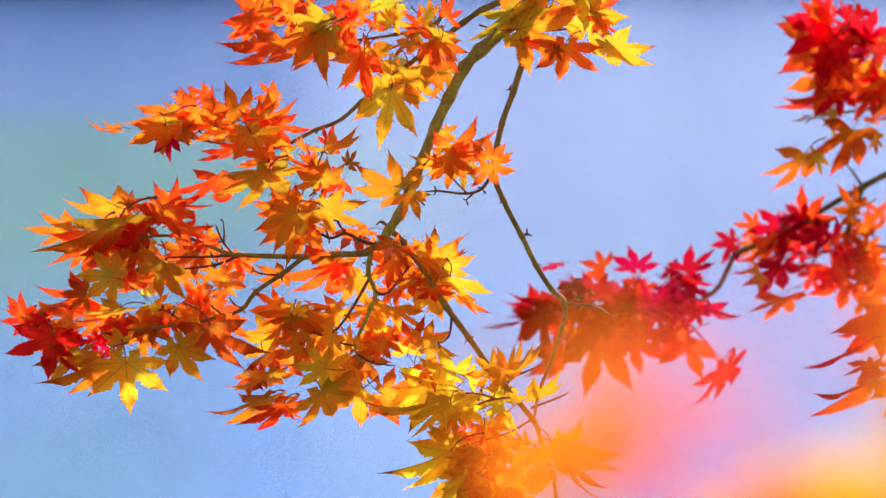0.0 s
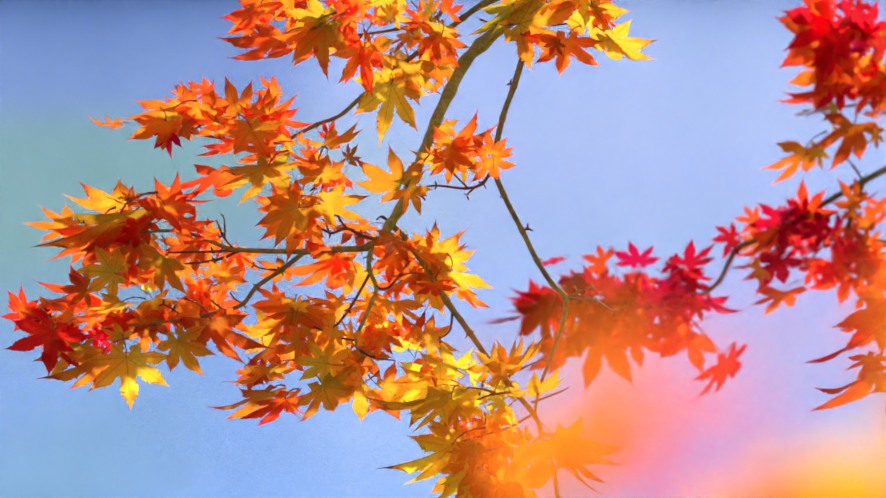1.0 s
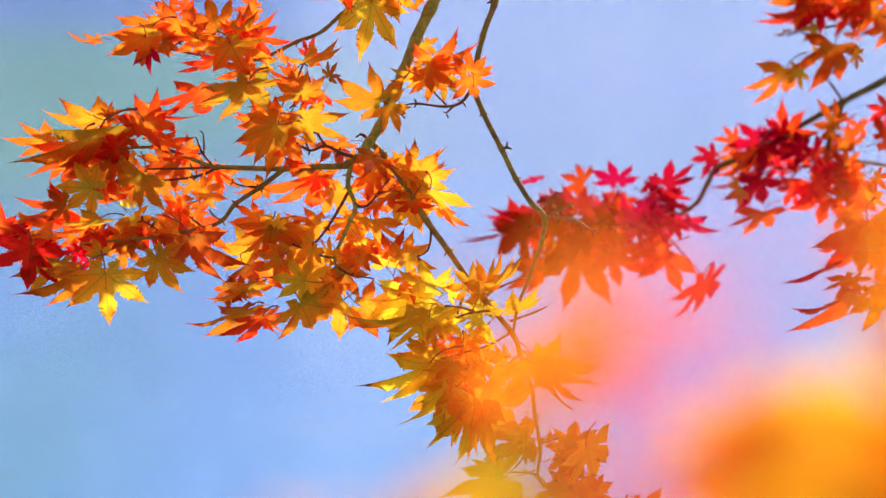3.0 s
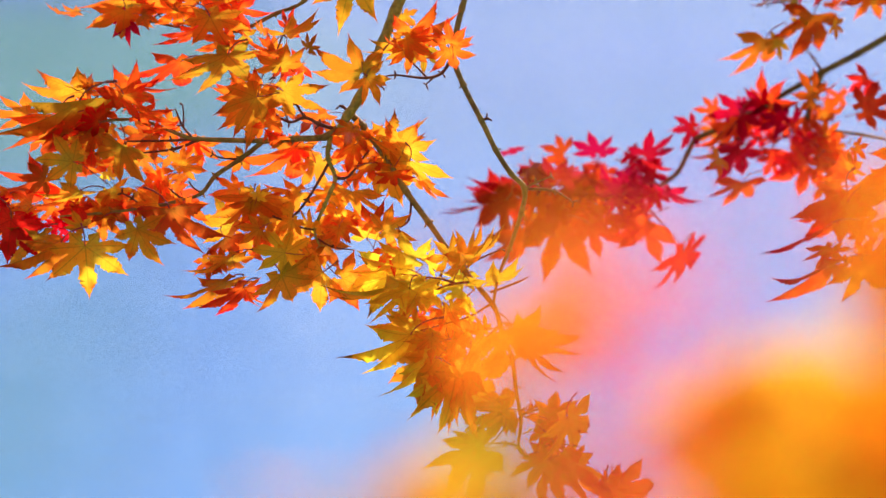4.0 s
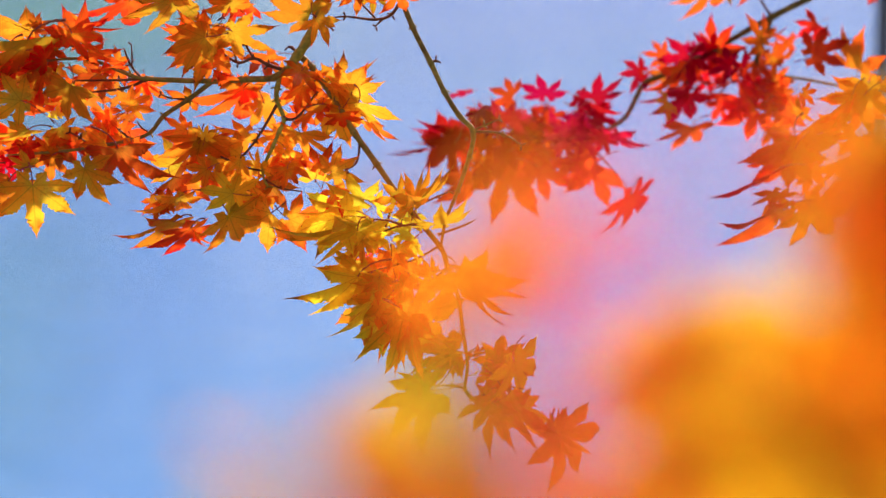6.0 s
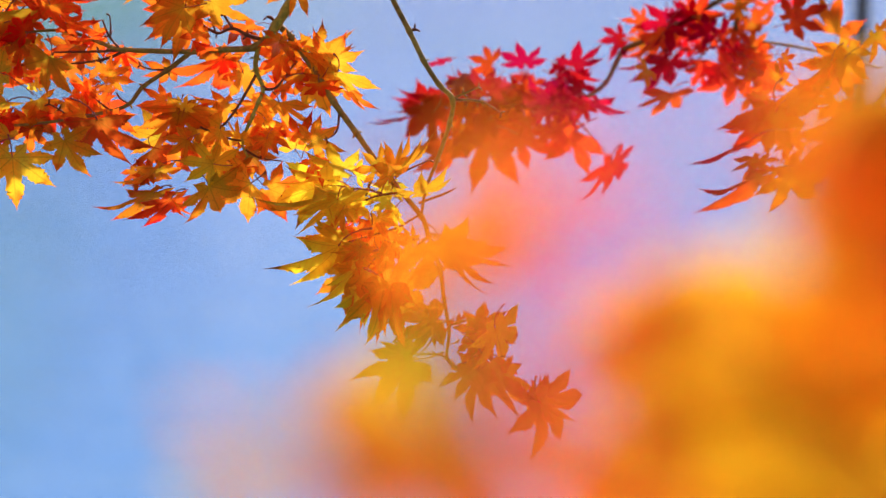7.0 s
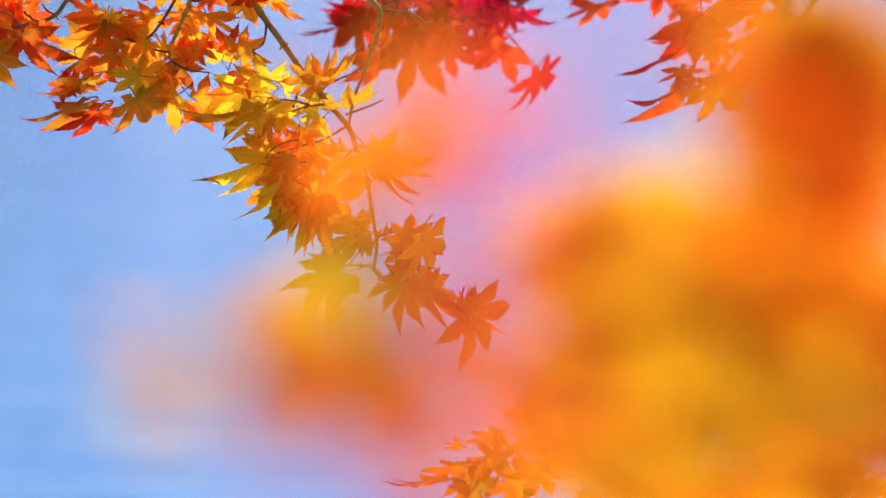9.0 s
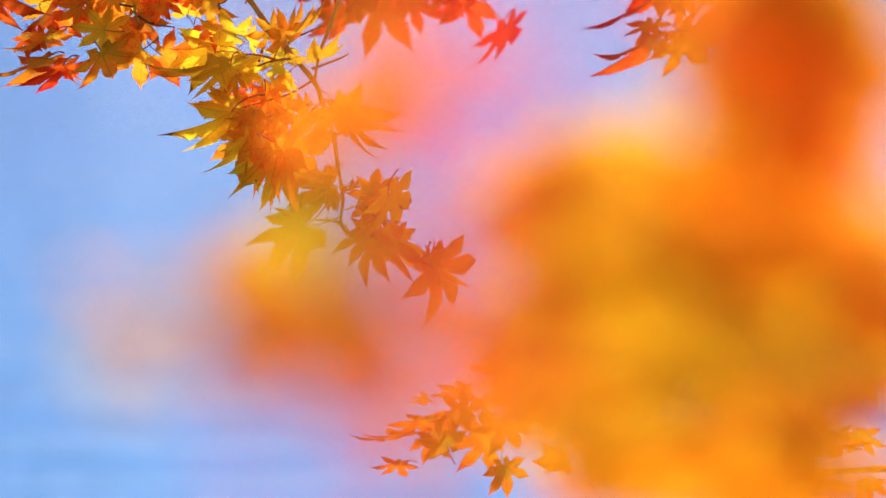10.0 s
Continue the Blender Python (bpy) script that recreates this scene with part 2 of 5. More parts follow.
def far_woods(seed):
    """Trees of the far shore: one heap of many small leafy clumps, tall to the west, low shrubs elsewhere."""
    rnd = random.Random(seed)
    verts, faces = [], []
    for k in range(900):
        x = rnd.uniform(-75, 75)
        tall = 3.6 if -30 < x < -6 else 0.8
        tall *= rnd.uniform(0.5, 1.1)
        y = 121 + rnd.uniform(0, 9)
        base = bank_height(x, y)
        for c in range(10 if tall > 2 else 3):
            cx, cy, cz = x + rnd.gauss(0, 0.8), y + rnd.gauss(0, 0.8), base + rnd.uniform(0.05, 1.0) * tall
            r = rnd.uniform(0.35, 0.9)
            n = len(verts)
            for i in range(5):
                t = i * 2 * math.pi / 5 + rnd.uniform(-0.3, 0.3)
                verts.append((cx + r * math.cos(t), cy + r * math.sin(t) * 0.8, cz + rnd.uniform(-0.3, 0.3) * r))
            verts.append((cx, cy, cz + r * 0.8))
            verts.append((cx, cy, cz - r * 0.6))
            for i in range(5):
                faces += [(n + i, n + (i + 1) % 5, n + 5), (n + (i + 1) % 5, n + i, n + 6)]
    me = bpy.data.meshes.new("far_woods")
    me.from_pydata(verts, [], faces)
    me.materials.append(far_green)
    return tagged(new("far_woods", me), "distant green woods and shrubs along the far shore", "woods", "", "stuff")


far_woods(11)


def link_mesh(name, bm, mats, parent):
    me = bpy.data.meshes.new(name)
    bm.to_mesh(me)
    bm.free()
    for mt in mats:
        me.materials.append(mt)
    for p in me.polygons:
        p.use_smooth = True
    ob = new(name, me)
    attach(ob, parent)
    return ob


def attach(ob, parent):
    if parent is not None:
        ob.parent = parent
        ob.matrix_parent_inverse = Matrix.Translation(-parent.location)


def rings(bm, pts, sides, lump):
    """A closed tube through (point, radius) pairs, with joints and an uneven skin."""
    loops = []
    side = Vector((0.3, 0.9, 0.2))
    for k, (p, r) in enumerate(pts):
        ahead = (pts[min(k + 1, len(pts) - 1)][0] - pts[max(k - 1, 0)][0]).normalized()
        u = (side - ahead * side.dot(ahead)).normalized()
        w = ahead.cross(u)
        loop = []
        for i in range(sides):
            t = 2 * math.pi * i / sides
            q = u * math.cos(t) + w * math.sin(t)
            rr = r * (1 + lump * noise.noise((p + q * r) * 55))
            loop.append(bm.verts.new(p + q * rr))
        loops.append(loop)
        side = u
    for a, b in zip(loops, loops[1:]):
        for i in range(sides):
            bm.faces.new((a[i], a[(i + 1) % sides], b[(i + 1) % sides], b[i]))
    bm.faces.new(list(reversed(loops[0])))
    bm.faces.new(loops[-1])


def wood(name, parent, mat, pts):
    """A limb, branch or twig through (x, y, z, radius) points: a smooth bent tube with swollen joints and buds."""
    P = [Vector(p[:3]) for p in pts]
    R = [p[3] for p in pts]
    fine = []
    for k in range(len(P) - 1):
        a, b, c, d = P[max(k - 1, 0)], P[k], P[k + 1], P[min(k + 2, len(P) - 1)]
        steps = max(2, min(14, int((c - b).length / max(1.6 * R[k], 0.003))))
        for i in range(steps):
            t = i / steps
            q = 0.5 * ((2 * b) + (c - a) * t + (2 * a - 5 * b + 4 * c - d) * t * t + (3 * b - a - 3 * c + d) * t ** 3)
            r = R[k] + (R[k + 1] - R[k]) * t
            if i == 0 and 0 < k and r < 0.012:
                r *= 1.24
            fine.append((q, r))
    fine.append((P[-1], R[-1]))
    bm = bmesh.new()
    rings(bm, fine, 9 if R[0] > 0.004 else 7, 0.10 if R[0] < 0.03 else 0.16)
    # buds in pairs at the joints
    if R[0] < 0.02:
        rnd = random.Random(len(pts) * 31 + int(P[0].x * 1000))
        for k in range(1, len(P)):
            if R[k] > 0.0075 or rnd.random() < 0.35:
                continue
            ahead = (P[k] - P[k - 1]).normalized()
            out = ahead.cross(Vector((rnd.uniform(-0.4, 0.4), 1, rnd.uniform(-0.4, 0.4)))).normalized()
            for sign in (-1, 1):
                if rnd.random() < 0.35:
                    continue
                root = P[k] + out * sign * R[k] * 0.5
                way = (out * sign + ahead * rnd.uniform(0.3, 0.9)).normalized()
                long = rnd.uniform(0.004, 0.009)
                rings(bm, [(root, 0.0013), (root + way * long * 0.6, 0.0015), (root + way * long, 0.0004)], 5, 0.0)
    bmesh.ops.recalc_face_normals(bm, faces=bm.faces[:])
    return link_mesh(name, bm, [mat], parent)


def leaf_mesh(seed, fold, droop, curl, lobes=7):
    """A palmate maple leaf: pointed, toothed lobes round the stalk's end, creased along the ribs. Lobe length 1, tip along +y."""
    rnd = random.Random(seed)
    angles = [0, 45, -45, 90, -90, 136, -136][:lobes]
    lengths = [1.0, 0.95, 0.95, 0.72, 0.72, 0.36, 0.36][:lobes]
    order = sorted(range(lobes), key=lambda i: angles[i])
    A = [radians(angles[i] + rnd.uniform(-4, 4)) for i in order]
    L = [lengths[i] * rnd.uniform(0.9, 1.06) for i in order]
    twist = [rnd.uniform(-1, 1) for _ in order]
    lift = [rnd.uniform(-1, 1) for _ in order]
    bm = bmesh.new()
    radial = bm.verts.layers.float.new("radial")
    vein = bm.verts.layers.float.new("vein")
    way_out = bm.verts.layers.float.new("way_out")
    off_rib = bm.verts.layers.float.new("off_rib")

    def put(x, y, k, across, s, v):
        r = math.hypot(x, y)
        z = -droop * r * r + lift[k] * 0.10 * r * r + fold * abs(across) + twist[k] * 0.5 * across * s
        z += -curl * max(r - 0.45, 0) ** 2 * (1.2 + 0.8 * lift[k]) + 0.02 * math.sin(9 * x + seed) * r
        vert = bm.verts.new((x, y, z))
        vert[radial], vert[vein] = min(r, 1.0), v
        vert[way_out], vert[off_rib] = s, abs(across)
        return vert

    base = put(0, 0, 0, 0, 0, 1.0)
    n = len(order)
    gaps = []
    for k in range(n - 1):
        half = (A[k] + A[k + 1]) / 2
        depth = 0.30 * min(L[k], L[k + 1]) * rnd.uniform(0.9, 1.15) + 0.03
        gaps.append(put(math.sin(half) * depth, math.cos(half) * depth, k, 0.1, 0.3, 0.0))
    ends = []
    for k, turn in ((0, -0.34), (n - 1, 0.34)):
        t = A[k] + turn
        ends.append(put(math.sin(t) * 0.13, math.cos(t) * 0.13, k, 0.04, 0.1, 0.0))
    edge_at = (0.40, 0.43, 0.48, 0.50, 0.56, 0.58, 0.64, 0.66, 0.72, 0.74, 0.80, 0.88)
    edge_w = (0.128, 0.118, 0.156, 0.134, 0.158, 0.128, 0.138, 0.104, 0.104, 0.068, 0.056, 0.018)
    for k in range(n):
        c, s_, l = math.cos(A[k]), math.sin(A[k]), L[k]
        bend = rnd.uniform(-0.10, 0.10)

        def lobe(along, across, v):
            side = across + bend * along * along
            return put((s_ * along + c * side), (c * along - s_ * side), k, across, along, v)
        wide = rnd.uniform(0.92, 1.14) * (0.55 + 0.45 * l)
        ribs = [base] + [lobe(t * l, 0, 1.0) for t in (0.22, 0.40, 0.52, 0.65, 0.79)]
        tip = lobe(l, 0, 0.6)
        rows = []
        for sign in (-1, 1):
            pts = [lobe(t * l, sign * w * wide * rnd.uniform(0.9, 1.1), 0.0) for t, w in zip(edge_at, edge_w)]
            start = (gaps[k - 1] if k > 0 else ends[0]) if sign < 0 else (gaps[k] if k < n - 1 else ends[1])
            rows.append([start] + pts)
        for e, sign in zip(rows, (-1, 1)):
            tris = [(ribs[0], ribs[1], e[0]), (ribs[1], ribs[2], e[0])]
            for i, (first, last) in enumerate(((0, 2), (2, 4), (4, 7), (7, 10))):
                rib = ribs[2 + i]
                tris += [(rib, e[j + 1], e[j]) for j in range(first, last)]
                if i < 3:
                    tris.append((rib, ribs[3 + i], e[last]))
            tris += [(ribs[5], e[11], e[10]), (ribs[5], e[12], e[11]), (ribs[5], tip, e[12])]
            for t in tris:
                bm.faces.new(t if sign < 0 else tuple(reversed(t)))
    # the stalk
    sway = rnd.uniform(-0.25, 0.25)
    stalk = [(Vector((sway * t * t, -0.48 * t, -0.10 * t + 0.24 * t * t)), 0.011 + 0.006 * (t > 0.9)) for t in (0.0, 0.25, 0.5, 0.75, 1.0)]
    start = len(bm.faces)
    rings(bm, stalk, 5, 0.0)
    bm.faces.ensure_lookup_table()
    for f in bm.faces[start:]:
        f.material_index = 1
    me = bpy.data.meshes.new("leaf")
    bm.to_mesh(me)
    bm.free()
    me.materials.append(LEAF["orange"])
    me.materials.append(stalk_red)
    for p in me.polygons:
        p.use_smooth = True
    return me


LEAVES = [leaf_mesh(3, 0.22, 0.06, 0.15), leaf_mesh(4, 0.36, 0.12, 0.25), leaf_mesh(5, -0.12, 0.10, 0.2, 5), leaf_mesh(6, 0.45, 0.04, 0.35),
          leaf_mesh(7, 0.30, 0.14, 0.2, 5), leaf_mesh(8, 0.2, 0.08, 0.45), leaf_mesh(9, 0.55, 0.08, 0.2, 5), leaf_mesh(10, 0.28, -0.06, 0.25),
          leaf_mesh(12, 0.25, 0.10, 0.3, 5), leaf_mesh(13, 0.1, 0.04, 0.1)]


def leaf(parent, x, y, z, size, heading, rise, lean, colour):
    """One leaf with its base at (x, y, z). heading: where its tip points, seen from the camera, clockwise from the
    right;
    rise: how far its face turns up to the sky; lean: its turn about its own rib."""
    leaf_pick = random.Random(round(x * 5000) + round(z * 7000) * 13 + round(y * 3000))
    flat = -38 < rise < 12 and abs(lean) < 12
    me = leaf_pick.choice((LEAVES[0], LEAVES[9], LEAVES[7])) if flat else leaf_pick.choice(LEAVES[2:9:6] if abs(lean) > 50 else LEAVES)
    ob = new("leaf", me)
    ob.material_slots[0].link = "OBJECT"
    ob.material_slots[0].material = LEAF[colour]
    h = radians(heading)
    tip = Vector((math.cos(h), 0, -math.sin(h)))
    face = Vector((0, -1, 0))
    turn = Matrix((tip.cross(face), tip, face)).transposed().to_4x4()
    ob.matrix_basis = (Matrix.Translation((x, y, z)) @ pose(0, 0, 0, -rise) @ turn @ pose(0, 0, 0, 0, lean)
                       @ Matrix.Diagonal((size * leaf_pick.choice((-1, 1)), size, size, 1)))
    attach(ob, parent)
    return ob


def leaves(parent, rows):
    for row in rows:
        leaf(parent, *row)


def spray(parent, centre, reach, count, size, heading, spread, colours, seed, rises=(-45, 50)):
    """A loose handful of leaves round a point."""
    rnd = random.Random(seed)
    names = colours.split()
    for i in range(count):
        x, y, z = (c + r * max(-1.6, min(1.6, rnd.gauss(0, 0.62))) for c, r in zip(centre, reach))
        leaf(parent, x, y, z, size * rnd.uniform(0.8, 1.15), heading + rnd.uniform(-spread, spread), rnd.uniform(*rises), rnd.uniform(-42, 42),
             names[i % len(names)])


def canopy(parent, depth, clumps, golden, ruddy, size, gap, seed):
    """A close roof of leaves that all turn to the sun, lapped like shingles: ellipses (x, z, half width, half height)
    at that depth, placed to fit the camera's view, and those among them whose leaves are golden or ruddy."""
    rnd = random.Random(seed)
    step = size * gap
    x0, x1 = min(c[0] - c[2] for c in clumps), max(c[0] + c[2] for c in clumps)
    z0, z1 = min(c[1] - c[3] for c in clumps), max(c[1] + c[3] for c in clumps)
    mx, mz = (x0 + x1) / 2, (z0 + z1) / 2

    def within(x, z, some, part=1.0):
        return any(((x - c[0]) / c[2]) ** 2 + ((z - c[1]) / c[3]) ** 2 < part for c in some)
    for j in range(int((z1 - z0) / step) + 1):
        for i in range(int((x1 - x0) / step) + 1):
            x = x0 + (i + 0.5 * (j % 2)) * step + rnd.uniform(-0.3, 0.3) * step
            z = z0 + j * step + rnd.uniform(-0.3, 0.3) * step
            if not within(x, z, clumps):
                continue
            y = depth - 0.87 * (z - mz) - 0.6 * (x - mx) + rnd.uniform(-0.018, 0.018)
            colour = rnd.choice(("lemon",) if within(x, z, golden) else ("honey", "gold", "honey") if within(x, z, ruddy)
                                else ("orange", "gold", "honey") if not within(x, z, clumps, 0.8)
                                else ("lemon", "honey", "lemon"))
            # the roof slopes with the sun; scaling from the eye keeps each leaf's place in view
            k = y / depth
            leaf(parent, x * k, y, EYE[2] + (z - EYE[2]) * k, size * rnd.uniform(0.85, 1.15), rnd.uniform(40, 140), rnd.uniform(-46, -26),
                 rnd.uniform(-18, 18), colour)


def crown(parent, colour, clumps, seed):
    """The rest of a tree's foliage: star-shaped leaves in loose clumps, joined into one mesh."""
    rnd = random.Random(seed)
    verts, faces, radial = [], [], []
    for x, y, z, wide, high, count in clumps:
        for i in range(count):
            size = rnd.uniform(0.03, 0.055)
            turn = pose(x + rnd.gauss(0, 0.5) * wide, y + rnd.gauss(0, 0.5) * wide, z + rnd.gauss(0, 0.5) * high,
                        rnd.uniform(-50, 50), rnd.uniform(-40, 40), rnd.uniform(0, 360))
            n = len(verts)
            verts.append(turn @ Vector((0, 0, 0)))
            radial.append(0.0)
            for k in range(14):
                a = math.pi * k / 7
                r = size * ((1.0 - 0.3 * abs(k - 7) / 7) if k % 2 else 0.36)
                verts.append(turn @ Vector((r * math.sin(a), -r * math.cos(a), -6 * r * r)))
                radial.append(r / size)
            faces += [(n, n + 1 + (k + 1) % 14, n + 1 + k) for k in range(14)]
    me = bpy.data.meshes.new("crown")
    me.from_pydata(verts, [], faces)
    me.attributes.new("radial", "FLOAT", "POINT").data.foreach_set("value", radial)
    me.materials.append(LEAF[colour])
    ob = new("crown", me)
    attach(ob, parent)
    return ob


# ---- the orange maple: limb, branches and twigs ----
orange_tree = tagged(new("maple_tree"), "maple with orange and gold leaves on slender olive-brown branches", "maple tree", "maples", "")
orange_tree.location = (1.75, 5.1, 0.0)
trunk = wood("trunk", orange_tree, bark_old, [(1.74, 5.1, -0.15, 0.13), (1.75, 5.1, 0.05, 0.10), (1.79, 5.08, 0.5, 0.08), (1.75, 5.1, 1.1, 0.072), (1.69, 5.1, 1.65, 0.064), (1.74, 5.14, 2.0, 0.05), (1.86, 5.1, 2.35, 0.034), (1.84, 5.1, 2.7, 0.012)])
wood("limb", orange_tree, bark_old, [(1.74, 5.12, 2.0, 0.04), (2.1, 5.2, 2.35, 0.028), (2.5, 5.1, 2.6, 0.018), (2.9, 5.15, 2.65, 0.006)])
wood("limb", orange_tree, bark_old, [(1.76, 5.1, 1.3, 0.036), (2.1, 4.9, 1.75, 0.024), (2.5, 4.7, 1.9, 0.014), (2.8, 4.6, 1.85, 0.005)])
wood("limb", orange_tree, bark_old, [(1.80, 5.12, 2.15, 0.03), (2.0, 5.5, 2.45, 0.018), (2.15, 5.9, 2.6, 0.006)])
crown(orange_tree, "orange", [(1.95, 5.1, 2.5, 0.5, 0.2, 150), (2.5, 5.1, 2.65, 0.45, 0.2, 130), (2.45, 4.75, 1.95, 0.4, 0.18, 110), (2.15, 5.75, 2.55, 0.35, 0.15, 90)], 31)
limb_a = wood("limb", orange_tree, bark_olive, [(1.72, 5.028, 1.626, 0.0313), (1.35, 5.052, 1.871, 0.0266), (0.88, 5.057, 1.921, 0.0200), (0.488, 5.046, 1.807, 0.0150), (0.291, 5.03, 1.645, 0.0118), (0.129, 5.000, 1.443, 0.0098), (0.094, 4.996, 1.408, 0.0092), (0.054, 4.992, 1.373, 0.0086), (0.032, 4.990, 1.350, 0.0082), (0.011, 4.986, 1.310, 0.0078), (-0.009, 4.981, 1.268, 0.0072), (-0.026, 4.976, 1.225, 0.0070), (-0.044, 4.972, 1.183, 0.0067), (-0.060, 4.968, 1.148, 0.0064), (-0.074, 4.966, 1.127, 0.0062), (-0.086, 4.964, 1.108, 0.0055)])
branch_b = wood("branch", orange_tree, bark_brown, [(0.278, 5.028, 1.622, 0.0086), (0.207, 5.019, 1.533, 0.0070), (0.151, 5.011, 1.456, 0.0063), (0.139, 5.008, 1.425, 0.0059), (0.131, 5.005, 1.401, 0.0053), (0.115, 5.002, 1.363, 0.0047), (0.100, 4.997, 1.316, 0.0042), (0.084, 4.993, 1.272, 0.0041), (0.072, 4.986, 1.210, 0.0041), (0.085, 4.982, 1.167, 0.0038), (0.110, 4.977, 1.118, 0.0038), (0.130, 4.973, 1.077, 0.0036), (0.151, 4.970, 1.044, 0.0036), (0.170, 4.967, 1.023, 0.0036), (0.165, 4.964, 0.989, 0.0031), (0.149, 4.959, 0.941, 0.0027), (0.133, 4.955, 0.901, 0.0023), (0.126, 4.952, 0.862, 0.0019)])
branch_c = wood("branch", orange_tree, bark_brown, [(0.183, 5.017, 1.514, 0.0070), (0.120, 5.011, 1.460, 0.0055), (0.057, 5.008, 1.429, 0.0044), (0.030, 5.006, 1.411, 0.0041), (-0.011, 5.003, 1.380, 0.0036), (-0.062, 4.999, 1.342, 0.0033), (-0.110, 4.996, 1.304, 0.0031), (-0.135, 4.993, 1.282, 0.0028), (-0.151, 4.992, 1.273, 0.0028), (-0.174, 4.991, 1.265, 0.0027), (-0.214, 4.989, 1.245, 0.0027), (-0.238, 4.989, 1.240, 0.0023), (-0.301, 4.990, 1.246, 0.0019), (-0.355, 4.991, 1.256, 0.0016), (-0.401, 4.991, 1.263, 0.0009)])
branch_d = wood("branch", orange_tree, bark_brown, [(0.294, 5.030, 1.642, 0.0063), (0.176, 5.024, 1.588, 0.0047), (0.065, 5.019, 1.535, 0.0039), (0.017, 5.013, 1.473, 0.0034), (0.005, 5.009, 1.442, 0.0033), (-0.007, 5.006, 1.411, 0.0028), (-0.062, 5.005, 1.396, 0.0023), (-0.125, 5.004, 1.388, 0.0019), (-0.149, 5.004, 1.393, 0.0016), (-0.172, 5.006, 1.414, 0.0011)])
branch_e = wood("branch", orange_tree, bark_brown, [(-0.089, 4.975, 1.109, 0.0051), (-0.106, 4.974, 1.095, 0.0047), (-0.148, 4.974, 1.093, 0.0042), (-0.193, 4.974, 1.090, 0.0039), (-0.281, 4.974, 1.093, 0.0034), (-0.304, 4.975, 1.098, 0.0030), (-0.350, 4.977, 1.116, 0.0025), (-0.388, 4.977, 1.120, 0.0020), (-0.446, 4.976, 1.113, 0.0013)])
branch_f = wood("branch", orange_tree, bark_brown, [(-0.191, 4.974, 1.090, 0.0036), (-0.224, 4.971, 1.065, 0.0034), (-0.258, 4.969, 1.042, 0.0031), (-0.277, 4.967, 1.019, 0.0030), (-0.303, 4.966, 1.009, 0.0028), (-0.357, 4.965, 0.998, 0.0023), (-0.420, 4.964, 0.991, 0.0019), (-0.474, 4.964, 0.987, 0.0011)])
branch_g = wood("branch", orange_tree, bark_brown, [(-0.073, 4.977, 1.129, 0.0055), (-0.054, 4.976, 1.110, 0.0049), (-0.026, 4.972, 1.072, 0.0045), (0.005, 4.967, 1.021, 0.0044), (0.036, 4.963, 0.978, 0.0041), (0.065, 4.959, 0.937, 0.0041), (0.089, 4.956, 0.907, 0.0039), (0.126, 4.952, 0.862, 0.0036), (0.136, 4.949, 0.835, 0.0033), (0.151, 4.944, 0.792, 0.0030), (0.157, 4.940, 0.749, 0.0027), (0.164, 4.935, 0.702, 0.0025), (0.161, 4.932, 0.665, 0.0023), (0.178, 4.930, 0.651, 0.0020), (0.216, 4.930, 0.647, 0.0017), (0.262, 4.929, 0.635, 0.0011)])
branch_h = wood("branch", orange_tree, bark_olive, [(-0.097, 4.975, 1.102, 0.0039), (-0.101, 4.973, 1.082, 0.0036), (-0.102, 4.971, 1.065, 0.0034), (-0.092, 4.969, 1.039, 0.0031), (-0.099, 4.967, 1.020, 0.0030), (-0.107, 4.965, 1.001, 0.0028), (-0.121, 4.962, 0.967, 0.0022), (-0.114, 4.960, 0.945, 0.0014)])
_ = wood("twig", branch_e, bark_twig, [(-0.281, 4.974, 1.093, 0.0023), (-0.319, 4.974, 1.091, 0.0019), (-0.381, 4.974, 1.090, 0.0011)])
_ = wood("twig", branch_e, bark_twig, [(-0.284, 4.974, 1.091, 0.0023), (-0.316, 4.973, 1.079, 0.0020), (-0.373, 4.972, 1.073, 0.0011)])
_ = wood("twig", branch_e, bark_twig, [(-0.290, 4.974, 1.095, 0.0020), (-0.304, 4.976, 1.112, 0.0017), (-0.313, 4.978, 1.134, 0.0011)])
_ = wood("twig", branch_e, bark_twig, [(-0.302, 4.976, 1.110, 0.0014), (-0.302, 4.978, 1.126, 0.0012), (-0.303, 4.979, 1.140, 0.0009)])
_ = wood("twig", branch_e, bark_twig, [(-0.350, 4.977, 1.116, 0.0016), (-0.373, 4.978, 1.132, 0.0013), (-0.415, 4.980, 1.148, 0.0009)])
_ = wood("twig", branch_f, bark_twig, [(-0.224, 4.971, 1.065, 0.0019), (-0.250, 4.972, 1.067, 0.0014), (-0.262, 4.972, 1.072, 0.0010)])
_ = wood("twig", branch_f, bark_twig, [(-0.277, 4.967, 1.019, 0.0017), (-0.289, 4.967, 1.026, 0.0014), (-0.295, 4.968, 1.035, 0.0009)])
_ = wood("twig", branch_f, bark_twig, [(-0.303, 4.966, 1.009, 0.0019), (-0.319, 4.967, 1.022, 0.0014), (-0.331, 4.968, 1.035, 0.0009)])
_ = wood("twig", branch_f, bark_twig, [(-0.357, 4.965, 0.998, 0.0016), (-0.373, 4.966, 1.011, 0.0013), (-0.388, 4.967, 1.019, 0.0009)])
_ = wood("twig", branch_g, bark_twig, [(0.065, 4.959, 0.933, 0.0027), (0.057, 4.957, 0.914, 0.0022), (0.049, 4.955, 0.890, 0.0014)])
